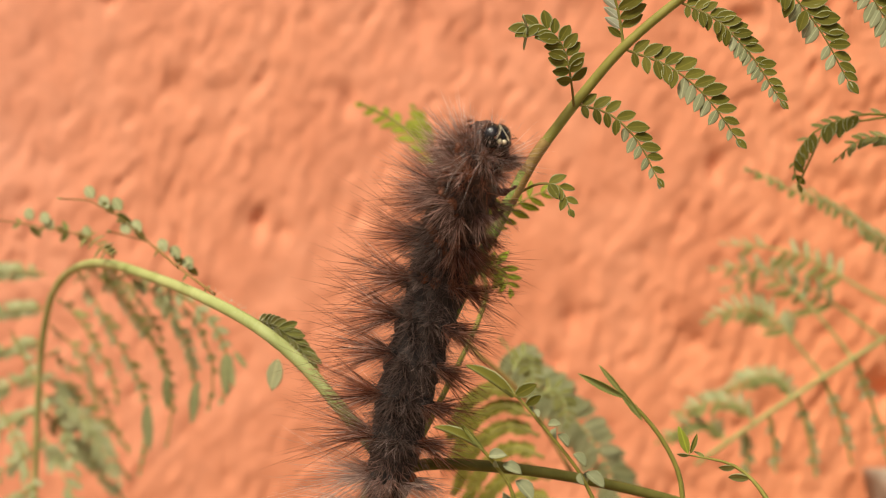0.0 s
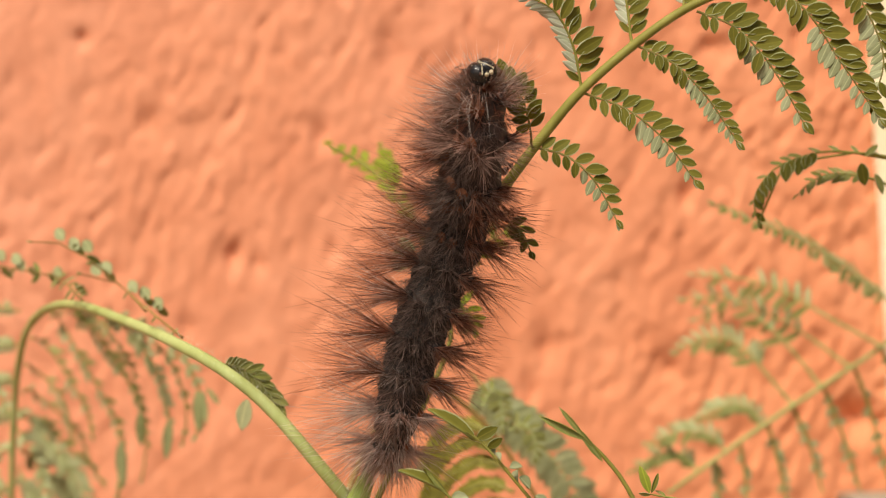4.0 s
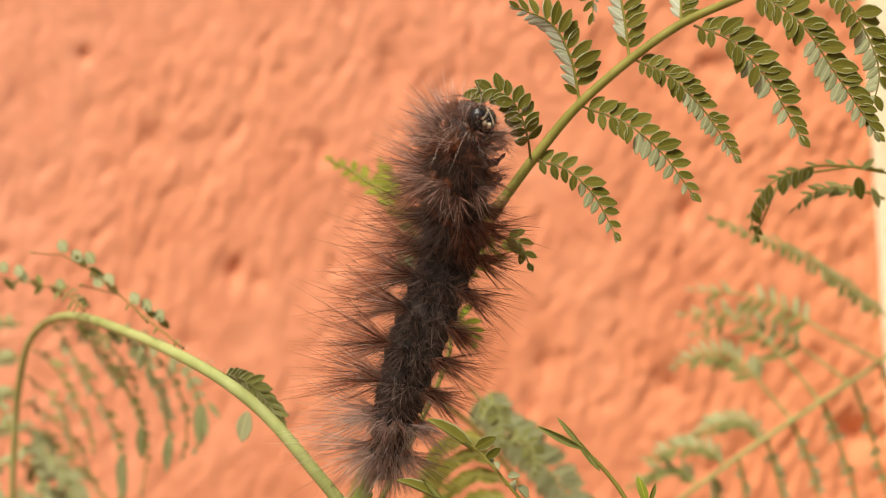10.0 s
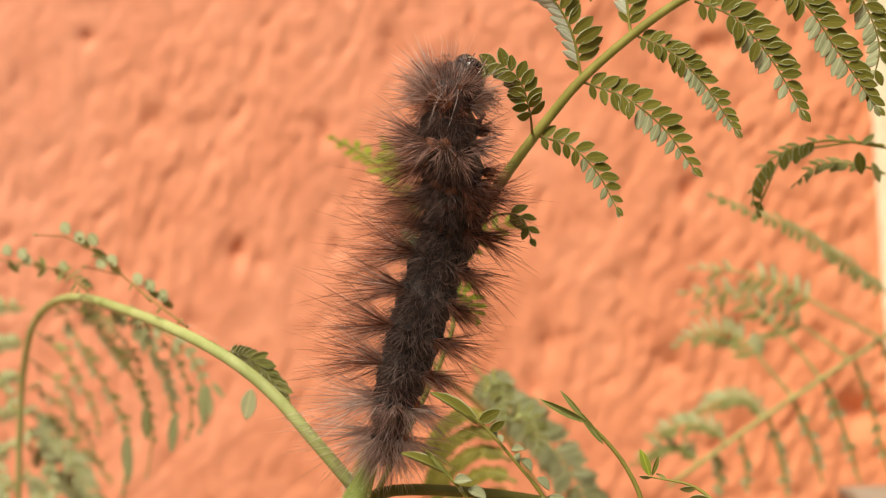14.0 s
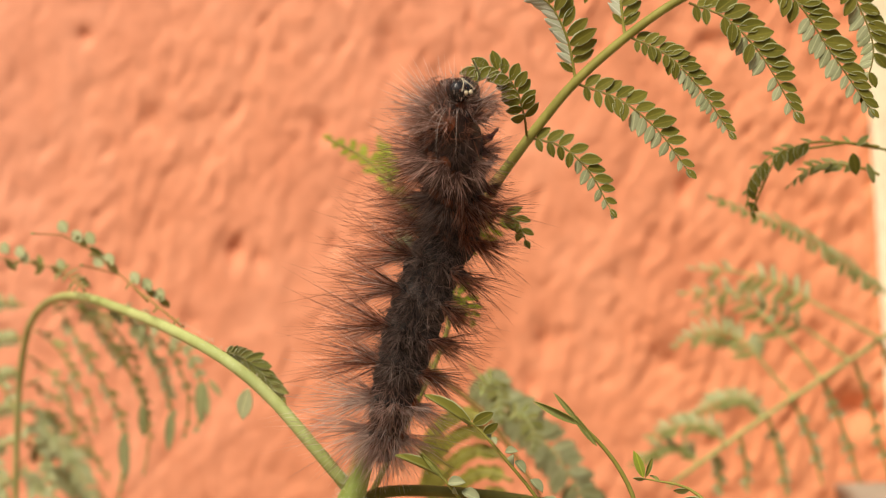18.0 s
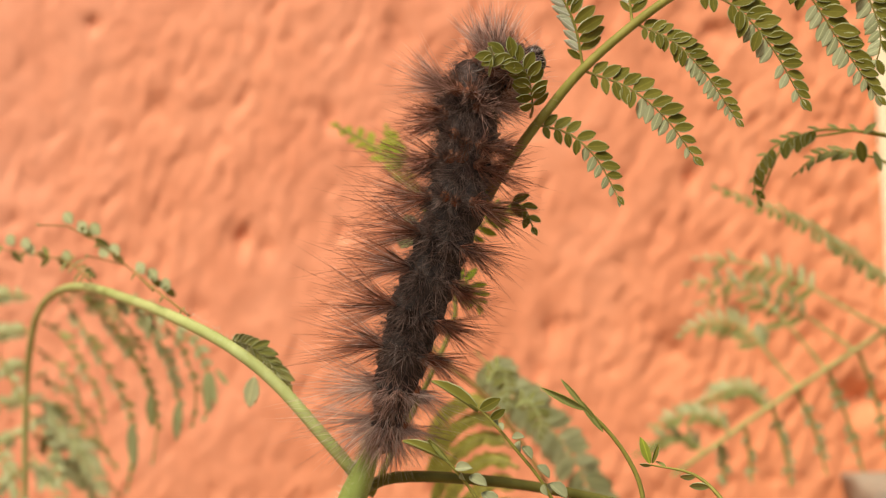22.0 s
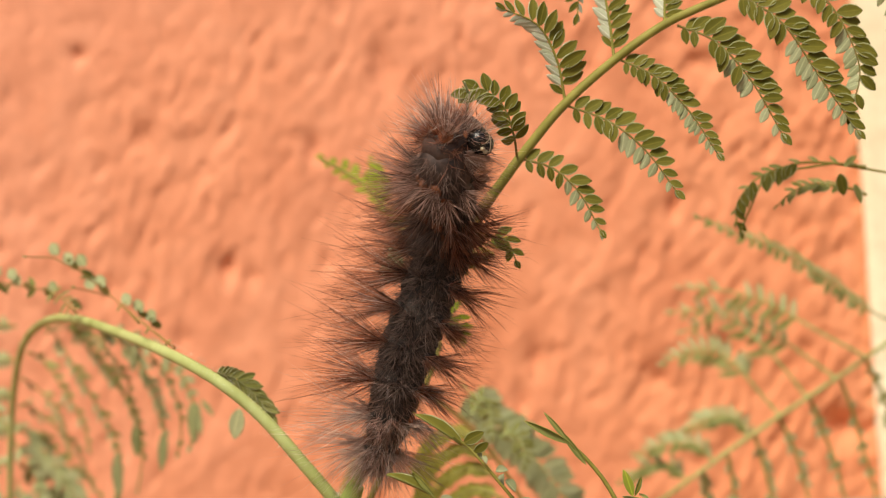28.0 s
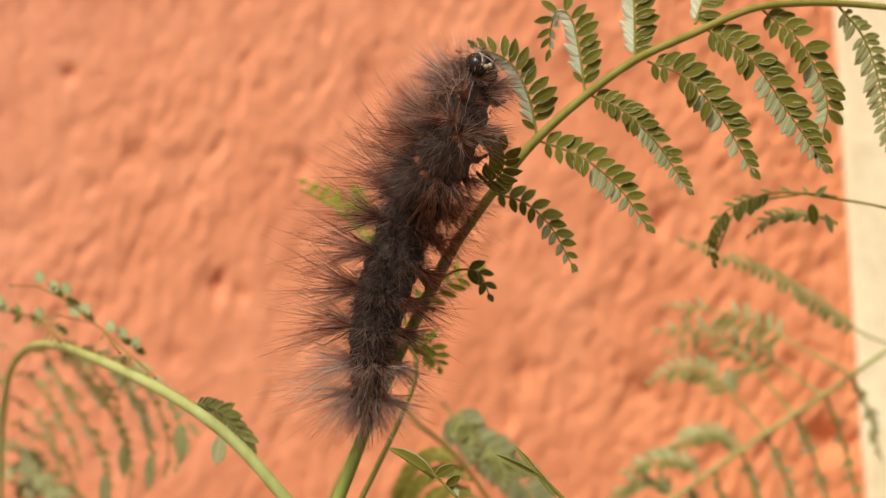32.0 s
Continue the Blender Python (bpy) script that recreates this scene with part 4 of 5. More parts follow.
pinna(arch, [(-63.6, 77.5, -31.6), (-66.7, 78.0, -33.1), (-70.2, 78.5, -35.2), (-73.6, 79.0, -37.2)], 12, 2.1, 'soft', left=30, right=10, rib=OLIVE, r=0.18, gaps=0.2, angle=44)
pinna(arch, [(-63.7, 77.5, -37.0), (-66.7, 78.0, -39.0), (-70.2, 78.5, -41.6), (-73.6, 79.0, -43.9)], 12, 2.1, 'soft', left=30, right=10, rib=OLIVE, r=0.18, gaps=0.2, angle=44)
pinna(arch, [(-63.8, 77.5, -42.3), (-66.6, 78.0, -44.8), (-70.0, 78.5, -47.5), (-73.5, 79.0, -50.2)], 12, 2.1, 'soft', left=30, right=10, rib=OLIVE, r=0.18, gaps=0.2, angle=44)
pinna(arch, [(-65.3, 84.2, -35.8), (-62.7, 82.2, -39.7), (-59.7, 80.1, -44.4), (-56.8, 78.2, -50.0)], 14, 2.9, 'soft', (0, -1, 0.6), left=10, right=20, flip=1, rib=PALE_STEM, r=0.16, gaps=0.2, angle=40)
pinna(arch, [(-66.0, 84.2, -26.3), (-61.2, 82.2, -30.4), (-56.1, 80.1, -36.0), (-52.3, 78.2, -42.4)], 14, 2.9, 'soft', (0, -1, 0.6), left=10, right=20, flip=1, rib=PALE_STEM, r=0.16, gaps=0.2, angle=40)
pinna(arch, [(-66.0, 70.0, -19.6), (-62.2, 68.0, -26.0), (-57.6, 66.0, -33.0), (-54.8, 64.0, -40.6)], 13, 2.2, 'soft', (0, -1, 0.6), left=10, right=20, rib=OLIVE, r=0.18, gaps=0.3, angle=36)
pinna(arch, [(-68.0, 70.0, -30.0), (-64.6, 68.0, -35.2), (-61.6, 66.0, -41.6), (-59.4, 64.0, -47.4)], 13, 2.2, 'soft', (0, -1, 0.6), left=10, right=20, rib=OLIVE, r=0.18, gaps=0.3, angle=36)

# ---- the caterpillar ----
BASE = Vector((-4.0, -1.0, -18.0))
caterpillar = new("caterpillar")
caterpillar.matrix_world = Matrix.Translation(BASE * MM)
tagged(caterpillar, "dark brown hairy caterpillar with orange warts clinging to the stem", "caterpillar")
SEGMENTS = 11
RADII = (1.7, 2.3, 2.7, 2.85, 2.95, 3.0, 3.05, 3.05, 3.0, 2.8, 2.4)


def hairs(bm, foot, way, count, length, spread, rnd, thick=0.032):
    """A tuft of stiff tapering hairs that fan out from foot about the direction way; mm."""
    way = way.normalized()
    side = way.orthogonal().normalized()
    up = way.cross(side)
    for _ in range(count):
        a, r = rnd.uniform(0, 2 * math.pi), spread * math.sqrt(rnd.random())
        d = (way * math.cos(r) + (side * math.cos(a) + up * math.sin(a)) * math.sin(r)).normalized()
        L = length * rnd.uniform(0.45, 1.08)
        bow = (side * rnd.uniform(-1, 1) + up * rnd.uniform(-1, 1)) * L * 0.05
        p0 = foot + (side * rnd.uniform(-1, 1) + up * rnd.uniform(-1, 1)) * 0.3
        e = d.orthogonal().normalized()
        f = d.cross(e)
        ring = []
        for u, w in ((0.0, 1.0), (0.5, 0.75)):
            c = p0 + d * (L * u) + bow * (4 * u * (1 - u))
            ring.append([bm.verts.new((c + (e * math.cos(k * 2.0944) + f * math.sin(k * 2.0944)) * thick * w) * MM) for k in range(3)])
        end = bm.verts.new((p0 + d * L) * MM)
        for k in range(3):
            bm.faces.new((ring[0][k], ring[0][(k + 1) % 3], ring[1][(k + 1) % 3], ring[1][k]))
            bm.faces.new((ring[1][k], ring[1][(k + 1) % 3], end))


def lump(bm, centre, axes, rows=7, cols=12, wrinkle=0.0, seed=0.0, full=1.0):
    """A rounded body with half axes along x, y and z; mm."""
    rings = []
    for i in range(1, rows):
        th = math.pi * i / rows
        ring = []
        for k in range(cols):
            ph = 2 * math.pi * k / cols
            r = math.sin(th) ** full
            n = Vector((r * math.cos(ph), r * math.sin(ph), math.cos(th)))
            s = 1 + wrinkle * noise.noise(n * 2.3 + Vector((seed, 0, 0)))
            ring.append(bm.verts.new((Vector(centre) + Vector((n.x * axes[0], n.y * axes[1], n.z * axes[2])) * s) * MM))
        rings.append(ring)
    top, low = bm.verts.new((Vector(centre) + Vector((0, 0, axes[2]))) * MM), bm.verts.new((Vector(centre) - Vector((0, 0, axes[2]))) * MM)
    for k in range(cols):
        j = (k + 1) % cols
        bm.faces.new((top, rings[0][k], rings[0][j]))
        bm.faces.new((low, rings[-1][j], rings[-1][k]))
        for a, b in zip(rings, rings[1:]):
            bm.faces.new((a[k], b[k], b[j], a[j]))


def leg_mesh(seed, stout, length):
    bm = bmesh.new()
    if stout:
        tube(bm, curve([(0, 0, 0), (0, -length * 0.6, 0.1), (0, -length, 0)], 6), lambda u: 0.75 - 0.2 * u + (0.15 if u > 0.9 else 0), 8)
    else:
        tube(bm, curve([(0, 0, 0), (0, -length * 0.5, -0.15), (0, -length * 0.8, 0.25), (0, -length, 0.7)], 8), lambda u: 0.56 * (1 - u) + 0.06 + 0.09 * math.sin(u * 16), 7)
    bmesh.ops.recalc_face_normals(bm, faces=bm.faces)
    return mesh("leg", bm, LEG)


THORN, PROLEG = leg_mesh(1, False, 2.3), leg_mesh(2, True, 1.6)
pieces = []
for i in range(SEGMENTS):
    rnd = random.Random(100 + i)
    R = RADII[i]
    bm = bmesh.new()
    lump(bm, (0, 0, 0), (R, R * 0.96, 3.3), 11, 18, 0.14, i * 3.1, 0.6)
    seg = part("segment", mesh("segment", bm, FRONT_SKIN if i >= SEGMENTS - 4 else SKIN), caterpillar)
    pieces.append(seg)
    front, tail = i >= SEGMENTS - 3, i <= 1
    # a pelt of short dark hair over the back
    bm = bmesh.new()
    for _ in range(80 if tail else 190 if i >= SEGMENTS - 5 else 150):
        a = rnd.gauss(0, 1.1 if front else 0.85)
        n = Vector((math.sin(a), math.cos(a), 0))
        hairs(bm, Vector((n.x * R * 0.9, n.y * R * 0.88, rnd.uniform(-3.1, 3.1) if i >= SEGMENTS - 5 else rnd.uniform(-2.2, 2.2))), n + Vector((0, 0, rnd.uniform(-1.5, -0.5) if tail else rnd.uniform(-0.9, -0.1))), 3, 2.7 if front else 3.8 if tail else 2.8, radians(44), rnd, 0.026)
    part("back_hair", mesh("back_hair", bm, HAIR_TAIL if i == 0 else HAIR_GREY if tail else HAIR_DARK if i > 9 else HAIR_SOOT), seg)
    # warts with their tufts, from the back's middle line down to the flanks: stiff spines, and finer paler hairs between them
    for deg, reach, count, wart in ((14, 4.6, 30, 0.62), (44, 5.6, 36, 0.62), (78, 7.6, 38, 0.6), (108, 8.2, 36, 0.5)):
        for s in (-1, 1):
            length = reach
            a = radians(deg + rnd.uniform(-5, 5)) * s
            n = Vector((math.sin(a), math.cos(a), 0))
            if front:
                length = {14: 5.5, 44: 6.4, 78: 6.8, 108: 5.0}[deg]
            foot = Vector((n.x * R * 0.95, n.y * R * 0.92, rnd.uniform(-1.7, 1.7) if front else rnd.uniform(-0.3, 0.3)))
            lean = -0.5 if i == 0 else -0.25 if i == 1 else 0.0 if i == SEGMENTS - 1 else 0.05 if i == SEGMENTS - 2 else -0.12 + rnd.uniform(-0.12, 0.1)
            way = n + Vector((0, 0, lean))
            length *= 0.85 if i == SEGMENTS - 1 else 1.0
            length *= 1.0 if deg < 20 else (1.08 if front else 1.26) if s > 0 else 0.8
            bm = bmesh.new()
            size = wart * (1.25 if i > 6 and deg < 20 else 0.95)
            lump(bm, foot, (size, size, size), 5, 8, 0.1, i)
            for f in bm.faces:
                f.material_index = 1
            hairs(bm, foot, way, int(count * (1.5 if front else 0.65 if tail else 1.0)), length * rnd.uniform(0.92, 1.08), radians(36), rnd, 0.033)
            hairs(bm, foot, way, 9, length * (1.05 if front else 1.22), radians(32), rnd, 0.034)
            pelt = HAIR_TAIL if i < 2 and deg > 40 else HAIR_GREY if i > 8 or tail else HAIR_SOOT if deg < 50 - 3 * i else HAIR_DARK
            mark = WART if (deg < 50 and i > 5) or (deg > 60 and i < 3) else SKIN
            faces = len(bm.faces)
            hairs(bm, foot, way, int(count * (1.3 if front else 0.8)), length * 0.8, radians(40), rnd, 0.021)
            bm.faces.ensure_lookup_table()
            for f in bm.faces[faces:]:
                f.material_index = 2
            # left flank's fine hairs paler: light from the left put into their colour
            part("hair_tuft", mesh("hair_tuft", bm, pelt, mark, HAIR_TAIL if i < 3 or i > 9 or (s > 0 and deg > 60 and i < 7) else HAIR_GREY if deg > 20 or i > 8 else HAIR_SOOT), seg)
    if i == 0:
        bm = bmesh.new()
        for k in range(50):
            a = rnd.uniform(-2.2, 2.2)
            n = Vector((math.sin(a), math.cos(a), 0))
            hairs(bm, Vector((n.x * R * 0.7, n.y * R * 0.7, -1.8)), n * rnd.uniform(0.2, 0.9) + Vector((0, 0, -1.2)), 4, 5.0, radians(30), rnd, 0.024)
        part("tail_hair", mesh("tail_hair", bm, HAIR_TAIL), seg, "pale grey-brown tail hair")
    if i == SEGMENTS - 1:
        bm = bmesh.new()
        for k in range(90):
            a = rnd.uniform(-2.6, 2.6)
            n = Vector((math.sin(a), math.cos(a), 0))
            hairs(bm, Vector((n.x * R * 0.8, n.y * R * 0.8, 0.4)), n + Vector((0, 0, rnd.uniform(0.1, 1.2))), 3, 5.6, radians(26), rnd, 0.021)
        part("collar_hair", mesh("collar_hair", bm, HAIR_TAIL), seg, "whitish collar hair")
        # a few long pale stray hairs laid back over the neck
        bm = bmesh.new()
        for k in range(6):
            a = rnd.uniform(-0.7, 0.9)
            n = Vector((math.sin(a), math.cos(a), 0))
            reach = rnd.uniform(4.0, 7.0)
            tube(bm, curve([n * R * 0.9, n * R * 1.7 + Vector((0, 0, -reach * 0.4)), n * R * 1.75 + Vector((rnd.uniform(-0.8, 0.8), 0, -reach))], 8), lambda u: 0.032 * (1.05 - u), 4)
        part("stray_hair", mesh("stray_hair", bm, HAIR_WHITE), seg, "long whitish stray hairs")
    # legs
    if i >= SEGMENTS - 3:
        for s in (-1, 1):
            part("leg", THORN, seg, "pointed red-brown leg", pose(s * R * 0.45 * MM, -R * 0.75 * MM, 0, 0, 0, s * 18))
    elif i in (0, 2, 3, 4, 5):
        for s in (-1, 1):
            part("proleg", PROLEG, seg, "stout red-brown clasping leg", pose(s * R * 0.4 * MM, -R * 0.8 * MM, 0, 0, 0, s * 12))

# head: a glossy black capsule with cream marks, jaws and feelers
bm = bmesh.new()
for s in (-1, 1):
    lump(bm, (0.56 * s, 0, 0.4), (1.15, 1.4, 1.25), 10, 16)
head = part("head", mesh("head", bm, HEAD), caterpillar, "glossy black head with cream marks")
bm = bmesh.new()
for q in (-1, 1):
    tube(bm, curve([(0.08 * q, 0.95, 1.28), (0.12 * q, 0.3, 1.58), (0.52 * q, -0.45, 1.62), (0.78 * q, -0.85, 1.42)], 8), lambda u: 0.03 + 0.045 * u, 6)
    lump(bm, (0.95 * q, 0.55, 1.32), (0.1, 0.26, 0.08), 5, 8)
    lump(bm, (1.35 * q, -0.35, 1.02), (0.12, 0.16, 0.12), 5, 8)
part("face_mark", mesh("face_mark", bm, FACE), head, "cream forked mark")
for s in (-1, 1):
    bm = bmesh.new()
    lump(bm, (0.3 * s, -1.05, 1.3), (0.24, 0.28, 0.28), 5, 8)
    part("jaw", mesh("jaw", bm, FACE), head, "pale jaw")
    bm = bmesh.new()
    tube(bm, curve([(0.9 * s, -0.7, 1.4), (1.1 * s, -0.9, 2.1)], 3), lambda u: 0.1 - 0.05 * u, 6)
    part("feeler", mesh("feeler", bm, LEG), head)
rnd = random.Random(5)
bm = bmesh.new()
hairs(bm, Vector((0, 0.8, 0)), Vector((0, 1, 0.4)), 30, 2.6, radians(70), rnd, 0.025)
part("head_hair", mesh("head_hair", bm, HAIR_TAIL), head)

for ob in [head] + list(head.children):
    ob.data.transform(Matrix.Scale(0.88, 4))

ROWS = {ob.name: [] for ob in pieces + [head]}
REAR_BACK = Vector((-0.08, -1.0, 0.0))
FRONT_BACK = Vector((-0.45, -0.9, 0.05))
SIDE_BACK = Vector((-0.6, -0.75, 0.25))


def bend(t, pts, nod):
    """Lays the body along a line from its tail to its head at t seconds; nod: how far the head turns its face forward and the front rolls to its side."""
    line = curve([Vector(p) - BASE for p in pts], 120)
    for i, ob in enumerate(pieces + [head]):
        u = (i + 0.4) / SEGMENTS * 0.97 if i < SEGMENTS else 1.0
        k = min(119, max(1, int(u * 120)))
        z = (line[min(120, k + 5)] - line[max(0, k - 5)]).normalized()
        back = REAR_BACK.lerp(FRONT_BACK.lerp(SIDE_BACK, nod), max(0.0, u * 1.6 - 0.6))
        place = line[int(u * 120)]
        if ob is head:
            place = place - z * (0.3 + 0.7 * abs(nod)) + Vector((0.2, -4.0, -0.3)) * nod
            face = (z + Vector((0.35, -1.7, -0.1)) * nod).normalized()
            back, z = back + z * nod * 1.5, face
        y = (back - z * back.dot(z)).normalized()
        m = Matrix((y.cross(z), y, z)).transposed().to_4x4()
        m.translation = place * MM
        ROWS[ob.name].append((t, m))


def motions():
    bend(0, [(-9.6, -2.5, -33.1), (-8.6, -3.5, -28.1), (-7.1, -4.0, -20.2), (-5.0, -4.0, -12.3), (-3.0, -4.0, -5.1), (-0.1, -11.0, 3.0), (1.2, -9.2, 5.7)], 1.00)
    bend(0.5, [(-9.4, -2.5, -32.4), (-8.4, -3.5, -27.0), (-6.8, -4.0, -19.7), (-4.8, -4.0, -11.9), (-2.7, -4.0, -4.9), (-1.0, -10.7, 2.8), (2.2, -9.0, 6.5)], 0.75)
    bend(1, [(-9.1, -2.5, -31.7), (-8.2, -3.5, -25.9), (-6.4, -4.0, -19.2), (-4.6, -4.0, -11.4), (-2.4, -4.0, -4.7), (1.0, -11.0, 3.1), (2.9, -9.2, 6.0)], 0.50)
    bend(1.5, [(-9.3, -2.5, -30.5), (-8.4, -3.5, -25.8), (-6.8, -4.0, -19.6), (-4.8, -4.0, -11.5), (-2.4, -4.0, -4.5), (1.4, -9.9, 3.9), (5.1, -8.4, 7.3)], 0.35)
    bend(2, [(-9.5, -2.5, -29.2), (-8.7, -3.5, -25.6), (-7.2, -4.0, -20.0), (-5.1, -4.0, -11.6), (-2.3, -4.0, -4.4), (2.4, -9.1, 4.2), (6.7, -7.8, 7.9)], 0.20)
    bend(2.5, [(-8.6, -2.5, -27.0), (-7.7, -3.5, -23.3), (-5.9, -4.0, -17.2), (-3.6, -4.0, -9.4), (-0.9, -4.0, -2.7), (1.7, -9.2, 5.9), (6.6, -7.9, 9.9)], 0.50)
    bend(3, [(-7.8, -2.5, -24.8), (-6.7, -3.5, -21.0), (-4.6, -4.0, -14.4), (-2.0, -4.0, -7.2), (0.5, -4.0, -1.0), (3.9, -9.2, 8.5), (4.9, -7.9, 13.6)], 0.80)
    bend(3.5, [(-6.6, -2.5, -23.4), (-5.6, -3.5, -19.6), (-3.6, -4.0, -12.8), (-1.3, -4.0, -6.3), (1.1, -4.0, -0.3), (4.2, -8.5, 10.1), (4.7, -7.4, 15.4)], 0.90)
    bend(4, [(-5.3, -2.5, -22.0), (-4.5, -3.5, -18.2), (-2.6, -4.0, -11.1), (-0.6, -4.0, -5.5), (1.6, -4.0, 0.4), (4.0, -8.2, 11.4), (3.6, -7.2, 16.6)], 1.00)
    bend(4.5, [(-5.3, -2.5, -21.9), (-4.4, -3.5, -18.0), (-2.6, -4.0, -11.0), (-0.6, -4.0, -5.6), (1.6, -4.0, 0.5), (3.9, -9.7, 11.3), (3.4, -8.3, 14.8)], 0.97)
    bend(6.5, [(-5.1, -2.5, -21.2), (-4.2, -3.5, -17.0), (-2.5, -4.0, -10.8), (-0.9, -4.0, -5.9), (1.5, -4.0, 0.7), (1.2, -8.4, 12.8), (1.1, -7.3, 17.1)], 0.83)
    bend(7, [(-5.0, -2.5, -21.1), (-4.1, -3.5, -16.7), (-2.5, -4.0, -10.8), (-1.0, -4.0, -6.0), (1.5, -4.0, 0.8), (1.9, -0.2, 13.7), (3.1, -0.2, 15.9), (5.0, 0.7, 16.1)], 0.80)
    bend(7.5, [(-5.2, -2.5, -21.2), (-4.2, -3.5, -16.8), (-2.4, -4.0, -10.3), (-0.7, -4.0, -5.1), (1.5, -4.0, 1.1), (1.9, 0.5, 13.1), (4.8, 1.2, 14.7)], 0.90)
    bend(8, [(-5.3, -2.5, -21.3), (-4.4, -3.5, -16.9), (-2.4, -4.0, -9.8), (-0.4, -4.0, -4.2), (1.5, -4.0, 1.4), (1.8, -9.7, 11.0), (2.0, -8.3, 15.9)], 1.00)
    bend(8.5, [(-5.6, -2.5, -21.3), (-4.6, -3.5, -17.2), (-2.8, -4.0, -10.5), (-0.7, -4.0, -4.3), (1.3, -4.0, 1.7), (1.6, -8.0, 12.9), (2.3, -7.0, 18.4)], 0.67)
    bend(9, [(-5.8, -2.5, -21.3), (-4.9, -3.5, -17.5), (-3.2, -4.0, -11.2), (-1.1, -4.0, -4.5), (1.1, -4.0, 2.0), (2.7, -2.5, 9.4), (4.8, -2.5, 15.0), (9.4, -1.0, 17.5)], 0.10)
    bend(9.5, [(-5.6, -2.5, -21.4), (-4.7, -3.5, -17.3), (-2.8, -4.0, -10.8), (-0.6, -4.0, -4.3), (1.2, -4.0, 1.8), (1.0, -9.3, 12.0), (0.5, -7.9, 17.0)], 0.55)
    bend(10, [(-5.4, -2.5, -21.5), (-4.5, -3.5, -17.1), (-2.5, -4.0, -10.3), (-0.2, -4.0, -4.1), (1.4, -4.0, 1.6), (2.3, -11.0, 10.0), (4.1, -9.2, 12.8)], 1.00)
    bend(10.5, [(-5.3, -2.5, -21.6), (-4.4, -3.5, -17.3), (-2.4, -4.0, -10.2), (-0.1, -4.0, -4.0), (1.5, -4.0, 1.7), (3.2, -11.0, 9.8), (5.8, -9.2, 11.1)], 1.00)
    bend(11, [(-5.2, -2.5, -21.6), (-4.3, -3.5, -17.5), (-2.3, -4.0, -10.1), (-0.0, -4.0, -3.9), (1.5, -4.0, 1.8), (0.3, -10.2, 11.2), (0.7, -8.7, 15.4)], 1.00)
    bend(11.5, [(-5.2, -2.5, -21.7), (-4.4, -3.5, -17.7), (-2.4, -4.0, -10.3), (-0.3, -4.0, -4.3), (1.6, -4.0, 1.6), (1.9, -9.2, 11.6), (2.8, -7.9, 16.8)], 0.85)
    bend(12, [(-5.2, -2.5, -21.8), (-4.6, -3.5, -17.9), (-2.5, -4.0, -10.5), (-0.5, -4.0, -4.8), (1.6, -4.0, 1.4), (2.1, 0.5, 11.4), (3.3, 0.5, 14.6), (5.7, 1.2, 15.0)], 0.70)
    bend(12.5, [(-5.4, -2.5, -22.0), (-4.8, -3.5, -18.2), (-2.8, -4.0, -11.1), (-0.7, -4.0, -5.3), (1.4, -4.0, 1.1), (2.0, -8.2, 12.2), (4.1, -7.1, 17.2)], 0.35)
    bend(13, [(-5.7, -2.5, -22.3), (-5.1, -3.5, -18.5), (-3.1, -4.0, -11.6), (-1.0, -4.0, -5.7), (1.2, -4.0, 0.8), (0.4, -8.4, 10.8), (0.3, -8.4, 13.9), (2.7, -7.3, 16.0)], 0.00)
    bend(13.5, [(-5.7, -2.5, -22.5), (-5.0, -3.5, -18.2), (-3.0, -4.0, -11.4), (-0.9, -4.0, -5.3), (1.1, -4.0, 0.8), (1.4, 0.5, 9.9), (2.8, 0.5, 12.5), (4.9, 1.2, 10.8)], 0.15)
    bend(14, [(-5.8, -2.5, -22.7), (-4.9, -3.5, -18.0), (-2.8, -4.0, -11.1), (-0.8, -4.0, -4.9), (1.1, -4.0, 0.8), (0.7, -9.5, 10.5), (2.6, -8.2, 15.3)], 0.30)
    bend(14.5, [(-5.8, -2.5, -22.7), (-4.9, -3.5, -17.9), (-2.9, -4.0, -11.2), (-0.8, -4.0, -4.9), (1.2, -4.0, 1.0), (2.1, -9.6, 10.3), (4.1, -8.2, 15.2)], 0.36)
    bend(16.5, [(-5.8, -2.5, -22.7), (-4.8, -3.5, -17.8), (-3.0, -4.0, -11.4), (-0.7, -4.0, -5.1), (1.6, -4.0, 1.5), (1.6, -7.3, 13.5), (2.8, -6.4, 18.7)], 0.60)
    bend(17, [(-5.8, -2.5, -22.7), (-4.8, -3.5, -17.7), (-3.0, -4.0, -11.4), (-0.7, -4.0, -5.2), (1.7, -4.0, 1.7), (2.5, -1.0, 7.7), (4.3, -1.0, 13.7), (9.2, 0.1, 16.2)], 0.73)
    bend(17.5, [(-5.7, -2.5, -22.5), (-4.7, -3.5, -17.8), (-2.8, -4.0, -10.9), (-0.6, -4.0, -4.9), (1.7, -4.0, 1.3), (1.6, -9.7, 10.9), (1.4, -8.3, 15.9)], 0.87)
    bend(18, [(-5.5, -2.5, -22.2), (-4.6, -3.5, -17.8), (-2.5, -4.0, -10.4), (-0.5, -4.0, -4.7), (1.7, -4.0, 1.0), (1.9, -10.7, 9.9), (2.3, -9.1, 13.7)], 1.00)
    bend(18.5, [(-5.6, -2.5, -22.2), (-4.7, -3.5, -17.8), (-2.7, -4.0, -10.6), (-0.6, -4.0, -5.0), (1.4, -4.0, 0.8), (1.3, -11.0, 8.8), (2.3, -9.2, 11.3)], 0.95)
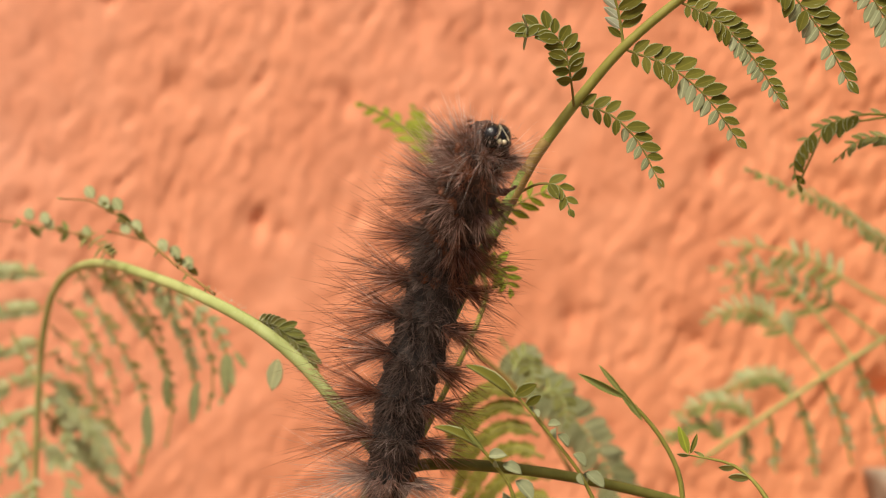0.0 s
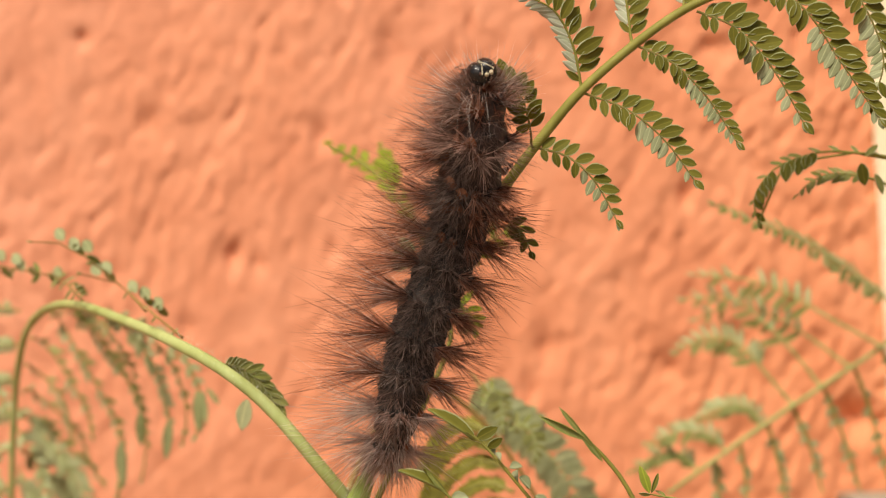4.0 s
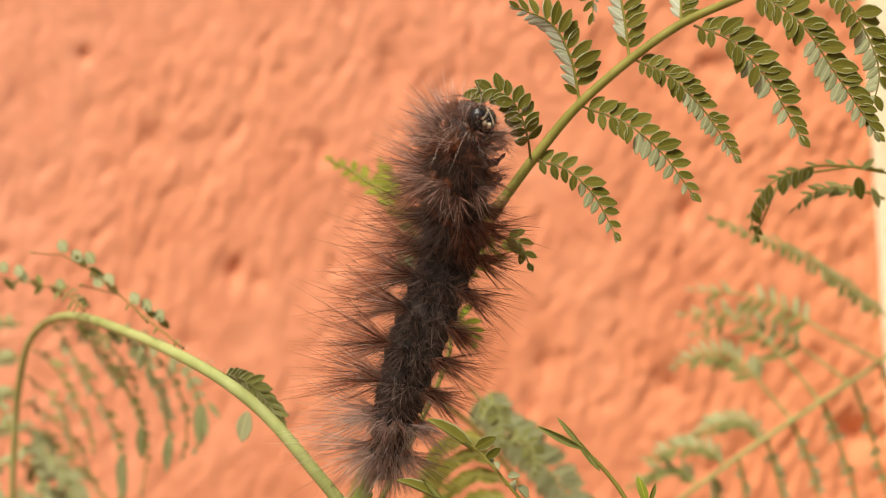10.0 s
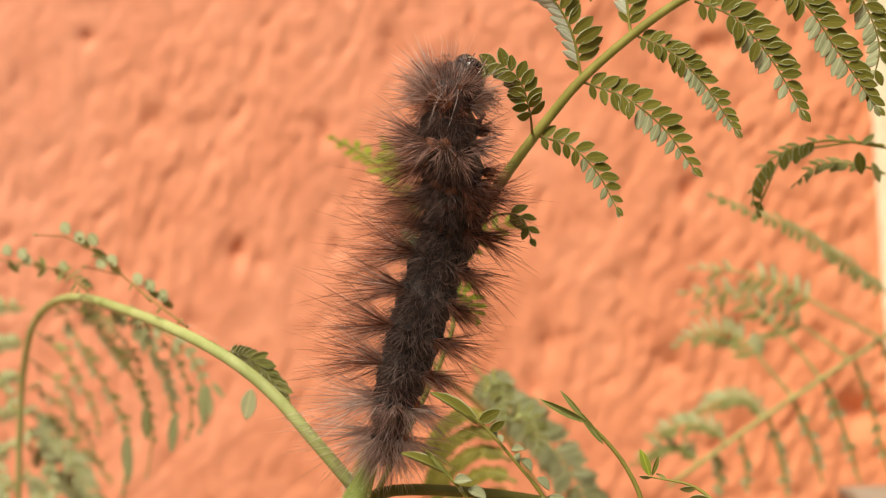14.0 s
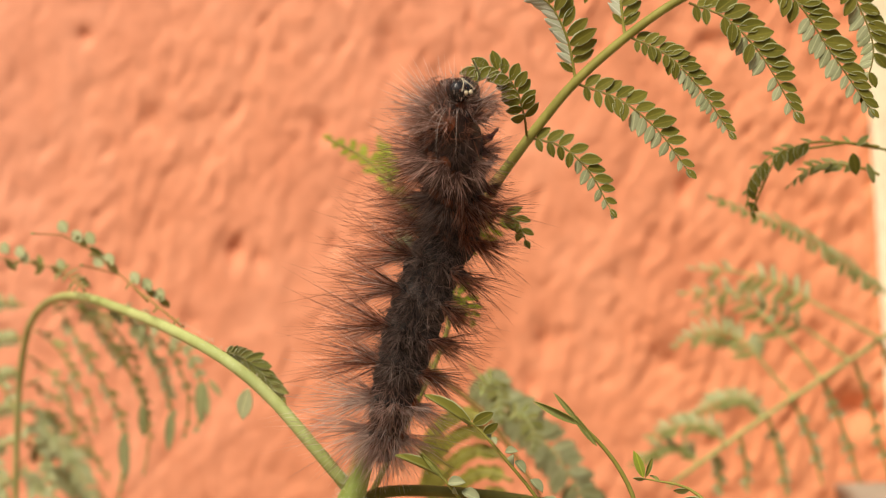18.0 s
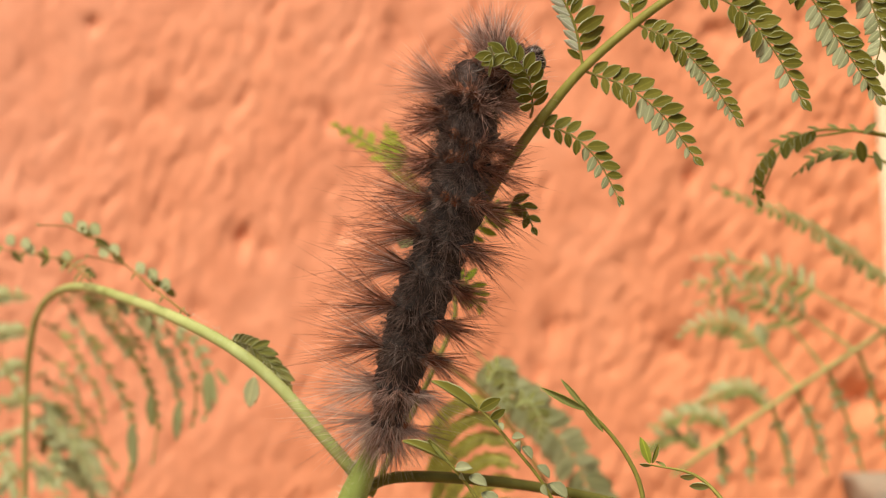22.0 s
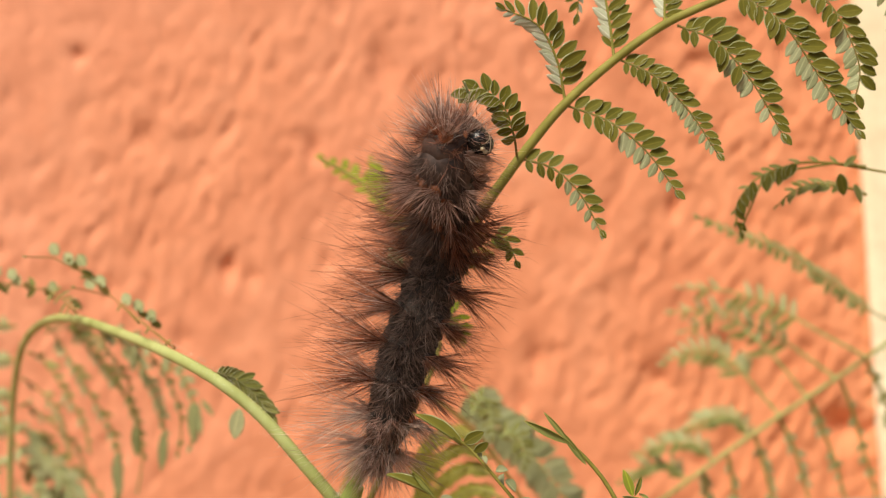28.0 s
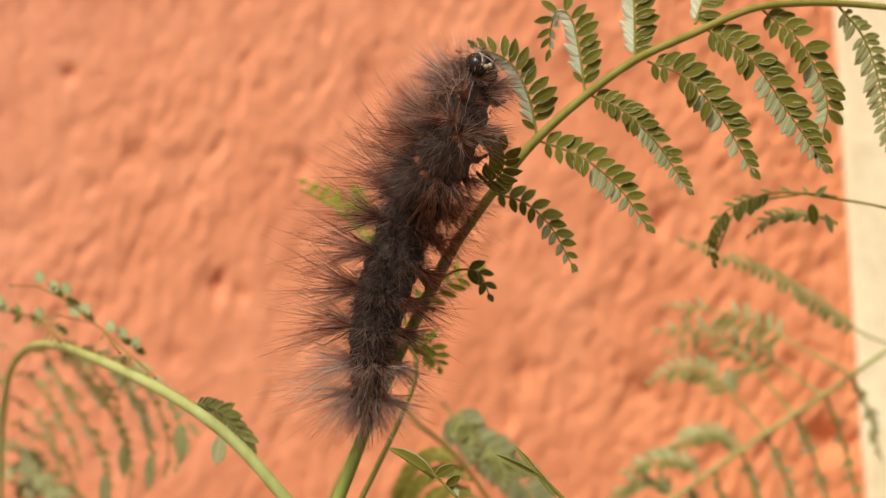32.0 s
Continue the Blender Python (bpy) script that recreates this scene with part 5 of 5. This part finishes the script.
    bend(19, [(-5.7, -2.5, -22.2), (-4.8, -3.5, -17.8), (-2.8, -4.0, -10.9), (-0.8, -4.0, -5.2), (1.1, -4.0, 0.5), (0.4, -9.2, 11.0), (-0.6, -7.9, 15.6)], 0.90)
    bend(19.5, [(-5.7, -2.5, -22.4), (-4.7, -3.5, -18.0), (-2.9, -4.0, -11.3), (-0.7, -4.0, -5.4), (1.0, -4.0, 0.5), (-1.3, -6.8, 7.6), (-5.0, -6.8, 12.2), (-6.8, -6.1, 16.0)], 0.45)
    bend(19.8, [(-5.6, -2.5, -22.5), (-4.7, -3.5, -18.1), (-2.9, -4.0, -11.6), (-0.6, -4.0, -5.5), (0.9, -4.0, 0.5), (-0.6, -5.2, 6.4), (-4.8, -5.0, 11.6), (-7.4, -4.5, 17.6)], 0.30)
    bend(20, [(-5.6, -2.5, -22.5), (-4.7, -3.5, -18.1), (-2.9, -4.0, -11.8), (-0.6, -4.0, -5.5), (0.9, -4.0, 0.5), (-0.3, -4.7, 6.0), (-4.2, -4.7, 11.4), (-6.6, -4.5, 17.2)], -0.25)
    bend(20.2, [(-5.7, -2.5, -22.5), (-4.8, -3.5, -18.1), (-3.0, -4.0, -11.8), (-0.7, -4.0, -5.6), (0.9, -4.0, 0.6), (0.8, -2.5, 7.5), (0.4, -2.0, 12.6), (2.6, -1.5, 15.6)], -0.10)
    bend(20.5, [(-5.9, -2.5, -22.6), (-5.0, -3.5, -18.0), (-3.1, -4.0, -11.7), (-0.9, -4.0, -5.7), (0.9, -4.0, 0.7), (1.7, 0.5, 7.5), (3.5, 0.5, 12.3), (6.7, 1.2, 13.3)], 0.03)
    bend(21, [(-6.2, -2.5, -22.6), (-5.3, -3.5, -17.9), (-3.3, -4.0, -11.6), (-1.2, -4.0, -5.9), (0.8, -4.0, 1.0), (2.0, -2.5, 7.0), (4.0, -2.5, 13.1), (9.6, -1.0, 14.6)], 0.05)
    bend(21.5, [(-6.1, -2.5, -22.7), (-5.2, -3.5, -18.0), (-3.3, -4.0, -11.7), (-1.2, -4.0, -6.0), (0.9, -4.0, 0.6), (1.9, -2.5, 7.6), (3.6, -2.5, 13.9), (9.1, -1.0, 16.2)], 0.08)
    bend(22, [(-6.0, -2.5, -22.8), (-5.1, -3.5, -18.1), (-3.3, -4.0, -11.7), (-1.2, -4.0, -6.0), (1.0, -4.0, 0.3), (2.3, -2.5, 7.2), (3.7, -2.5, 13.5), (9.3, -1.0, 15.6)], 0.10)
    bend(22.5, [(-5.5, -2.5, -22.1), (-4.6, -3.5, -17.4), (-3.0, -4.0, -11.0), (-0.9, -4.0, -5.2), (1.3, -4.0, 1.3), (1.0, -9.5, 11.0), (1.6, -8.1, 16.2)], 0.35)
    bend(23, [(-5.1, -2.5, -21.4), (-4.1, -3.5, -16.6), (-2.6, -4.0, -10.2), (-0.6, -4.0, -4.5), (1.6, -4.0, 2.4), (0.9, -9.0, 10.8), (1.2, -9.0, 14.5), (3.6, -7.8, 16.9)], 0.60)
    bend(23.5, [(-5.2, -2.5, -21.7), (-4.3, -3.5, -17.0), (-2.5, -4.0, -10.2), (-0.3, -4.0, -4.3), (1.5, -4.0, 2.2), (1.1, -5.8, 14.6), (1.2, -5.4, 20.3)], 0.80)
    bend(24, [(-5.4, -2.5, -22.1), (-4.4, -3.5, -17.4), (-2.5, -4.0, -10.1), (-0.1, -4.0, -4.1), (1.5, -4.0, 1.9), (0.1, -11.0, 9.7), (0.1, -9.2, 13.5)], 1.00)
    bend(24.5, [(-5.3, -2.5, -21.9), (-4.5, -3.5, -17.2), (-2.5, -4.0, -10.1), (-0.1, -4.0, -3.9), (1.6, -4.0, 2.1), (-1.4, -10.1, 8.1), (-4.5, -10.1, 11.0), (-4.8, -8.6, 13.8)], 1.00)
    bend(25, [(-5.2, -2.5, -21.7), (-4.5, -3.5, -17.0), (-2.5, -4.0, -10.0), (-0.1, -4.0, -3.7), (1.8, -4.0, 2.3), (1.9, 0.5, 10.2), (2.8, 0.5, 15.1), (5.7, 1.2, 17.1)], 0.20)
    bend(25.5, [(-5.2, -2.5, -21.7), (-4.5, -3.5, -17.0), (-2.5, -4.0, -10.3), (-0.1, -4.0, -4.1), (1.8, -4.0, 2.1), (2.8, 0.5, 10.4), (4.0, 0.5, 13.9), (6.1, 1.2, 14.3)], 0.33)
    bend(27.5, [(-5.2, -2.5, -21.8), (-4.1, -3.5, -17.3), (-2.5, -4.0, -11.5), (-0.3, -4.0, -5.4), (1.7, -4.0, 1.1), (0.8, -8.9, 11.9), (0.2, -7.7, 16.7)], 1.00)
    bend(28, [(-5.2, -2.5, -21.8), (-4.0, -3.5, -17.3), (-2.5, -4.0, -11.8), (-0.3, -4.0, -5.8), (1.7, -4.0, 0.8), (1.9, -11.0, 7.7), (2.5, -11.0, 9.9), (5.5, -9.2, 10.2)], 0.80)
    bend(28.3, [(-5.4, -2.5, -21.9), (-4.1, -3.5, -17.2), (-2.6, -4.0, -11.6), (-0.5, -4.0, -5.5), (1.7, -4.0, 1.1), (-0.1, -10.4, 9.2), (-1.8, -8.8, 13.9)], 0.90)
    bend(28.6, [(-5.5, -2.5, -22.0), (-4.2, -3.5, -17.0), (-2.8, -4.0, -11.3), (-0.6, -4.0, -5.3), (1.6, -4.0, 1.3), (0.3, -7.9, 7.8), (-3.1, -7.9, 12.7), (-4.5, -6.9, 16.7)], 1.00)
    bend(28.9, [(-5.6, -2.5, -22.1), (-4.3, -3.5, -16.9), (-2.9, -4.0, -11.1), (-0.7, -4.0, -5.0), (1.6, -4.0, 1.6), (2.1, -1.9, 13.4), (6.0, -0.6, 18.4)], 0.40)
    bend(29.2, [(-5.6, -2.5, -21.8), (-4.4, -3.5, -16.7), (-2.8, -4.0, -10.7), (-0.6, -4.0, -4.5), (1.7, -4.0, 2.1), (2.9, -1.1, 9.4), (5.1, -1.1, 14.6), (9.9, 0.0, 15.8)], 0.10)
    bend(29.5, [(-5.6, -2.5, -21.2), (-4.4, -3.5, -16.5), (-2.7, -4.0, -10.4), (-0.5, -4.0, -3.9), (1.8, -4.0, 2.7), (3.3, 0.5, 9.5), (5.9, 0.5, 13.9), (11.0, 1.2, 14.5)], 0.10)
    bend(30, [(-5.6, -2.5, -20.3), (-4.7, -3.5, -16.2), (-3.2, -4.0, -9.8), (-1.2, -4.0, -2.8), (1.2, -4.0, 3.8), (3.0, 0.5, 9.7), (6.2, 0.5, 14.6), (11.3, 1.2, 15.7)], 0.10)
    bend(30.5, [(-5.1, -2.5, -18.4), (-4.3, -3.5, -14.6), (-3.2, -4.0, -8.8), (-1.3, -4.0, -2.1), (1.2, -4.0, 4.6), (3.6, -0.7, 10.5), (7.5, -0.7, 15.7), (12.8, 0.3, 17.1)], 0.20)
    bend(31, [(-4.8, -2.5, -16.4), (-4.2, -3.5, -13.1), (-3.2, -4.0, -7.8), (-1.4, -4.0, -1.5), (1.0, -4.0, 5.5), (3.4, -2.8, 11.0), (7.1, -2.5, 15.9), (11.0, -1.5, 17.7)], 0.30)
    bend(31.5, [(-4.4, -2.5, -14.7), (-3.7, -3.5, -11.1), (-2.9, -4.0, -5.8), (-1.1, -4.0, 0.3), (1.5, -4.0, 7.0), (5.1, -9.0, 14.2), (10.1, -7.7, 20.9)], 0.75)
    bend(32, [(-3.8, -2.5, -13.1), (-3.3, -3.5, -9.0), (-2.5, -4.0, -3.8), (-0.7, -4.0, 2.1), (1.9, -4.0, 8.5), (4.9, -9.7, 13.4), (7.1, -9.7, 18.6), (8.1, -8.2, 22.3)], 0.90)
    for ob in pieces + [head]:
        walk(ob, ROWS[ob.name])
    # the leaf by the head is pulled over and folded as it is eaten: seconds, lean to its side, tilt towards the open, in degrees
    rest, axis = nibbled.matrix_basis.copy(), Vector((-0.6, 0, 0.8)).cross((0, -1, 0))
    bend_at = Matrix.Translation(Vector((-0.5, -3.8, 1.1)) * MM)
    walk(nibbled, [(t, rest @ bend_at @ Matrix.Rotation(radians(lean), 4, (0, -1, 0)) @ Matrix.Rotation(radians(tilt), 4, axis) @ bend_at.inverted()) for t, lean, tilt in (
        (0, -11, -8), (2.5, -11, -8), (4, -8, 0), (7, -6, 0), (8.3, -8, 0), (9, -8, 2), (9.6, -6, 0), (13.5, -8, 0), (16.6, -6, 0), (17, -4, 2), (17.6, -6, 0), (20.2, -8, 0), (20.8, -14, 8), (21, -14, 10),
        (22, -13, 8), (22.6, -6, 0), (24.4, -8, 0), (25, -6, 4), (27.5, -6, 0), (28.6, -8, 0), (29, -5, 4), (29.5, -4, 10), (30, -10, 42), (30.5, -25, 44), (31, -40, 44), (31.5, -60, 44), (32, -78, 42))])
    # the fronds stir a little in the air
    foot = far_right.location.copy()
    walk(far_right, [(t, Matrix.Translation(foot + Vector((x, 0, z)) * MM)) for t, x, z in (
        (0, 0.08, 0.26), (0.5, 0.03, 0.26), (1, -0.14, 0.35), (1.5, 0.16, -0.04), (2, 0.34, 0.26), (2.5, 0.10, 0.39), (3, 0.24, 0.48), (3.5, -0.15, 0.16),
        (4, 0.01, 0.26), (4.5, -0.13, 0.09), (6.5, -0.09, -0.21), (7, 0.03, 0.21), (7.5, -0.00, -0.01), (8, 0.34, -0.17), (8.5, -0.21, 0.06), (9, 0.05, 0.27),
        (9.5, -0.04, 0.62), (10, 0.06, 0.32), (10.5, -0.20, 0.43), (11, 0.27, 0.32), (11.5, -0.11, 0.27), (12, -0.36, -0.00), (12.5, 0.07, -0.13), (13, -0.04, -0.12),
        (13.5, 0.05, 0.11), (14, 0.01, 0.29), (14.5, -0.02, 0.01), (16.5, 0.23, 0.19), (17, 0.00, 0.00), (17.5, -0.21, -0.14), (18, 0.50, -0.01), (18.5, 0.02, -0.21),
        (19, -0.52, -0.61), (19.5, -0.33, -0.62), (20, -0.22, 0.21), (20.5, -0.10, 0.13), (21, -0.22, -0.05), (21.5, -0.15, -0.35), (22, 0.24, -0.25), (22.5, 0.16, -0.34),
        (23, -0.27, -0.22), (23.5, 0.08, 0.07), (24, -0.12, 0.00), (24.5, 0.22, 0.12), (25, -0.11, 0.30), (25.5, -0.04, -0.13), (27.5, 0.03, -0.05), (28, 0.10, -0.11),
        (28.5, -0.02, 0.20), (29, -0.43, -0.20), (29.5, 0.51, -0.03), (30, -1.06, 0.23), (30.5, 0.44, -0.46), (31, 0.41, -0.15), (31.5, 0.35, -0.03), (32, 0.94, 0.01),
    )])
    place = Matrix.Translation(arch.location)
    walk(arch, [(t, place @ pose(0, 0, 0, 0, -a)) for t, a in (
        (0, 0.11), (0.5, 0.26), (1, -0.19), (1.5, 0.21), (2, -0.27), (2.5, -0.32), (3, -0.02), (3.5, -0.37), (4, -0.18), (4.5, 0.21), (6.5, -0.24), (7, -0.19),
        (7.5, -0.67), (8, -0.28), (8.5, 0.15), (9, -0.42), (9.5, -0.31), (10, -0.43), (10.5, -0.46), (11, -0.24), (11.5, 0.03), (12, 0.33), (12.5, -0.16), (13, -0.30),
        (13.5, -0.29), (14, 0.08), (14.5, -0.12), (16.5, 0.26), (17, 0.38), (17.5, 0.17), (18, -0.25), (18.5, 1.17), (19, 0.62), (19.5, 0.20), (20, 0.57), (20.5, -0.16),
        (21, -0.41), (21.5, 0.74), (22, 0.57), (22.5, 0.98), (23, -0.21), (23.5, -0.03), (24, 0.37), (24.5, -0.15), (25, -0.21), (25.5, 0.28), (27.5, 0.20), (28, 0.33),
        (28.5, 0.02), (29, -0.04), (29.5, 0.20), (30, -0.07), (30.5, 0.09), (31, 0.41), (31.5, -0.04), (32, 0.17),
    )])


motions()
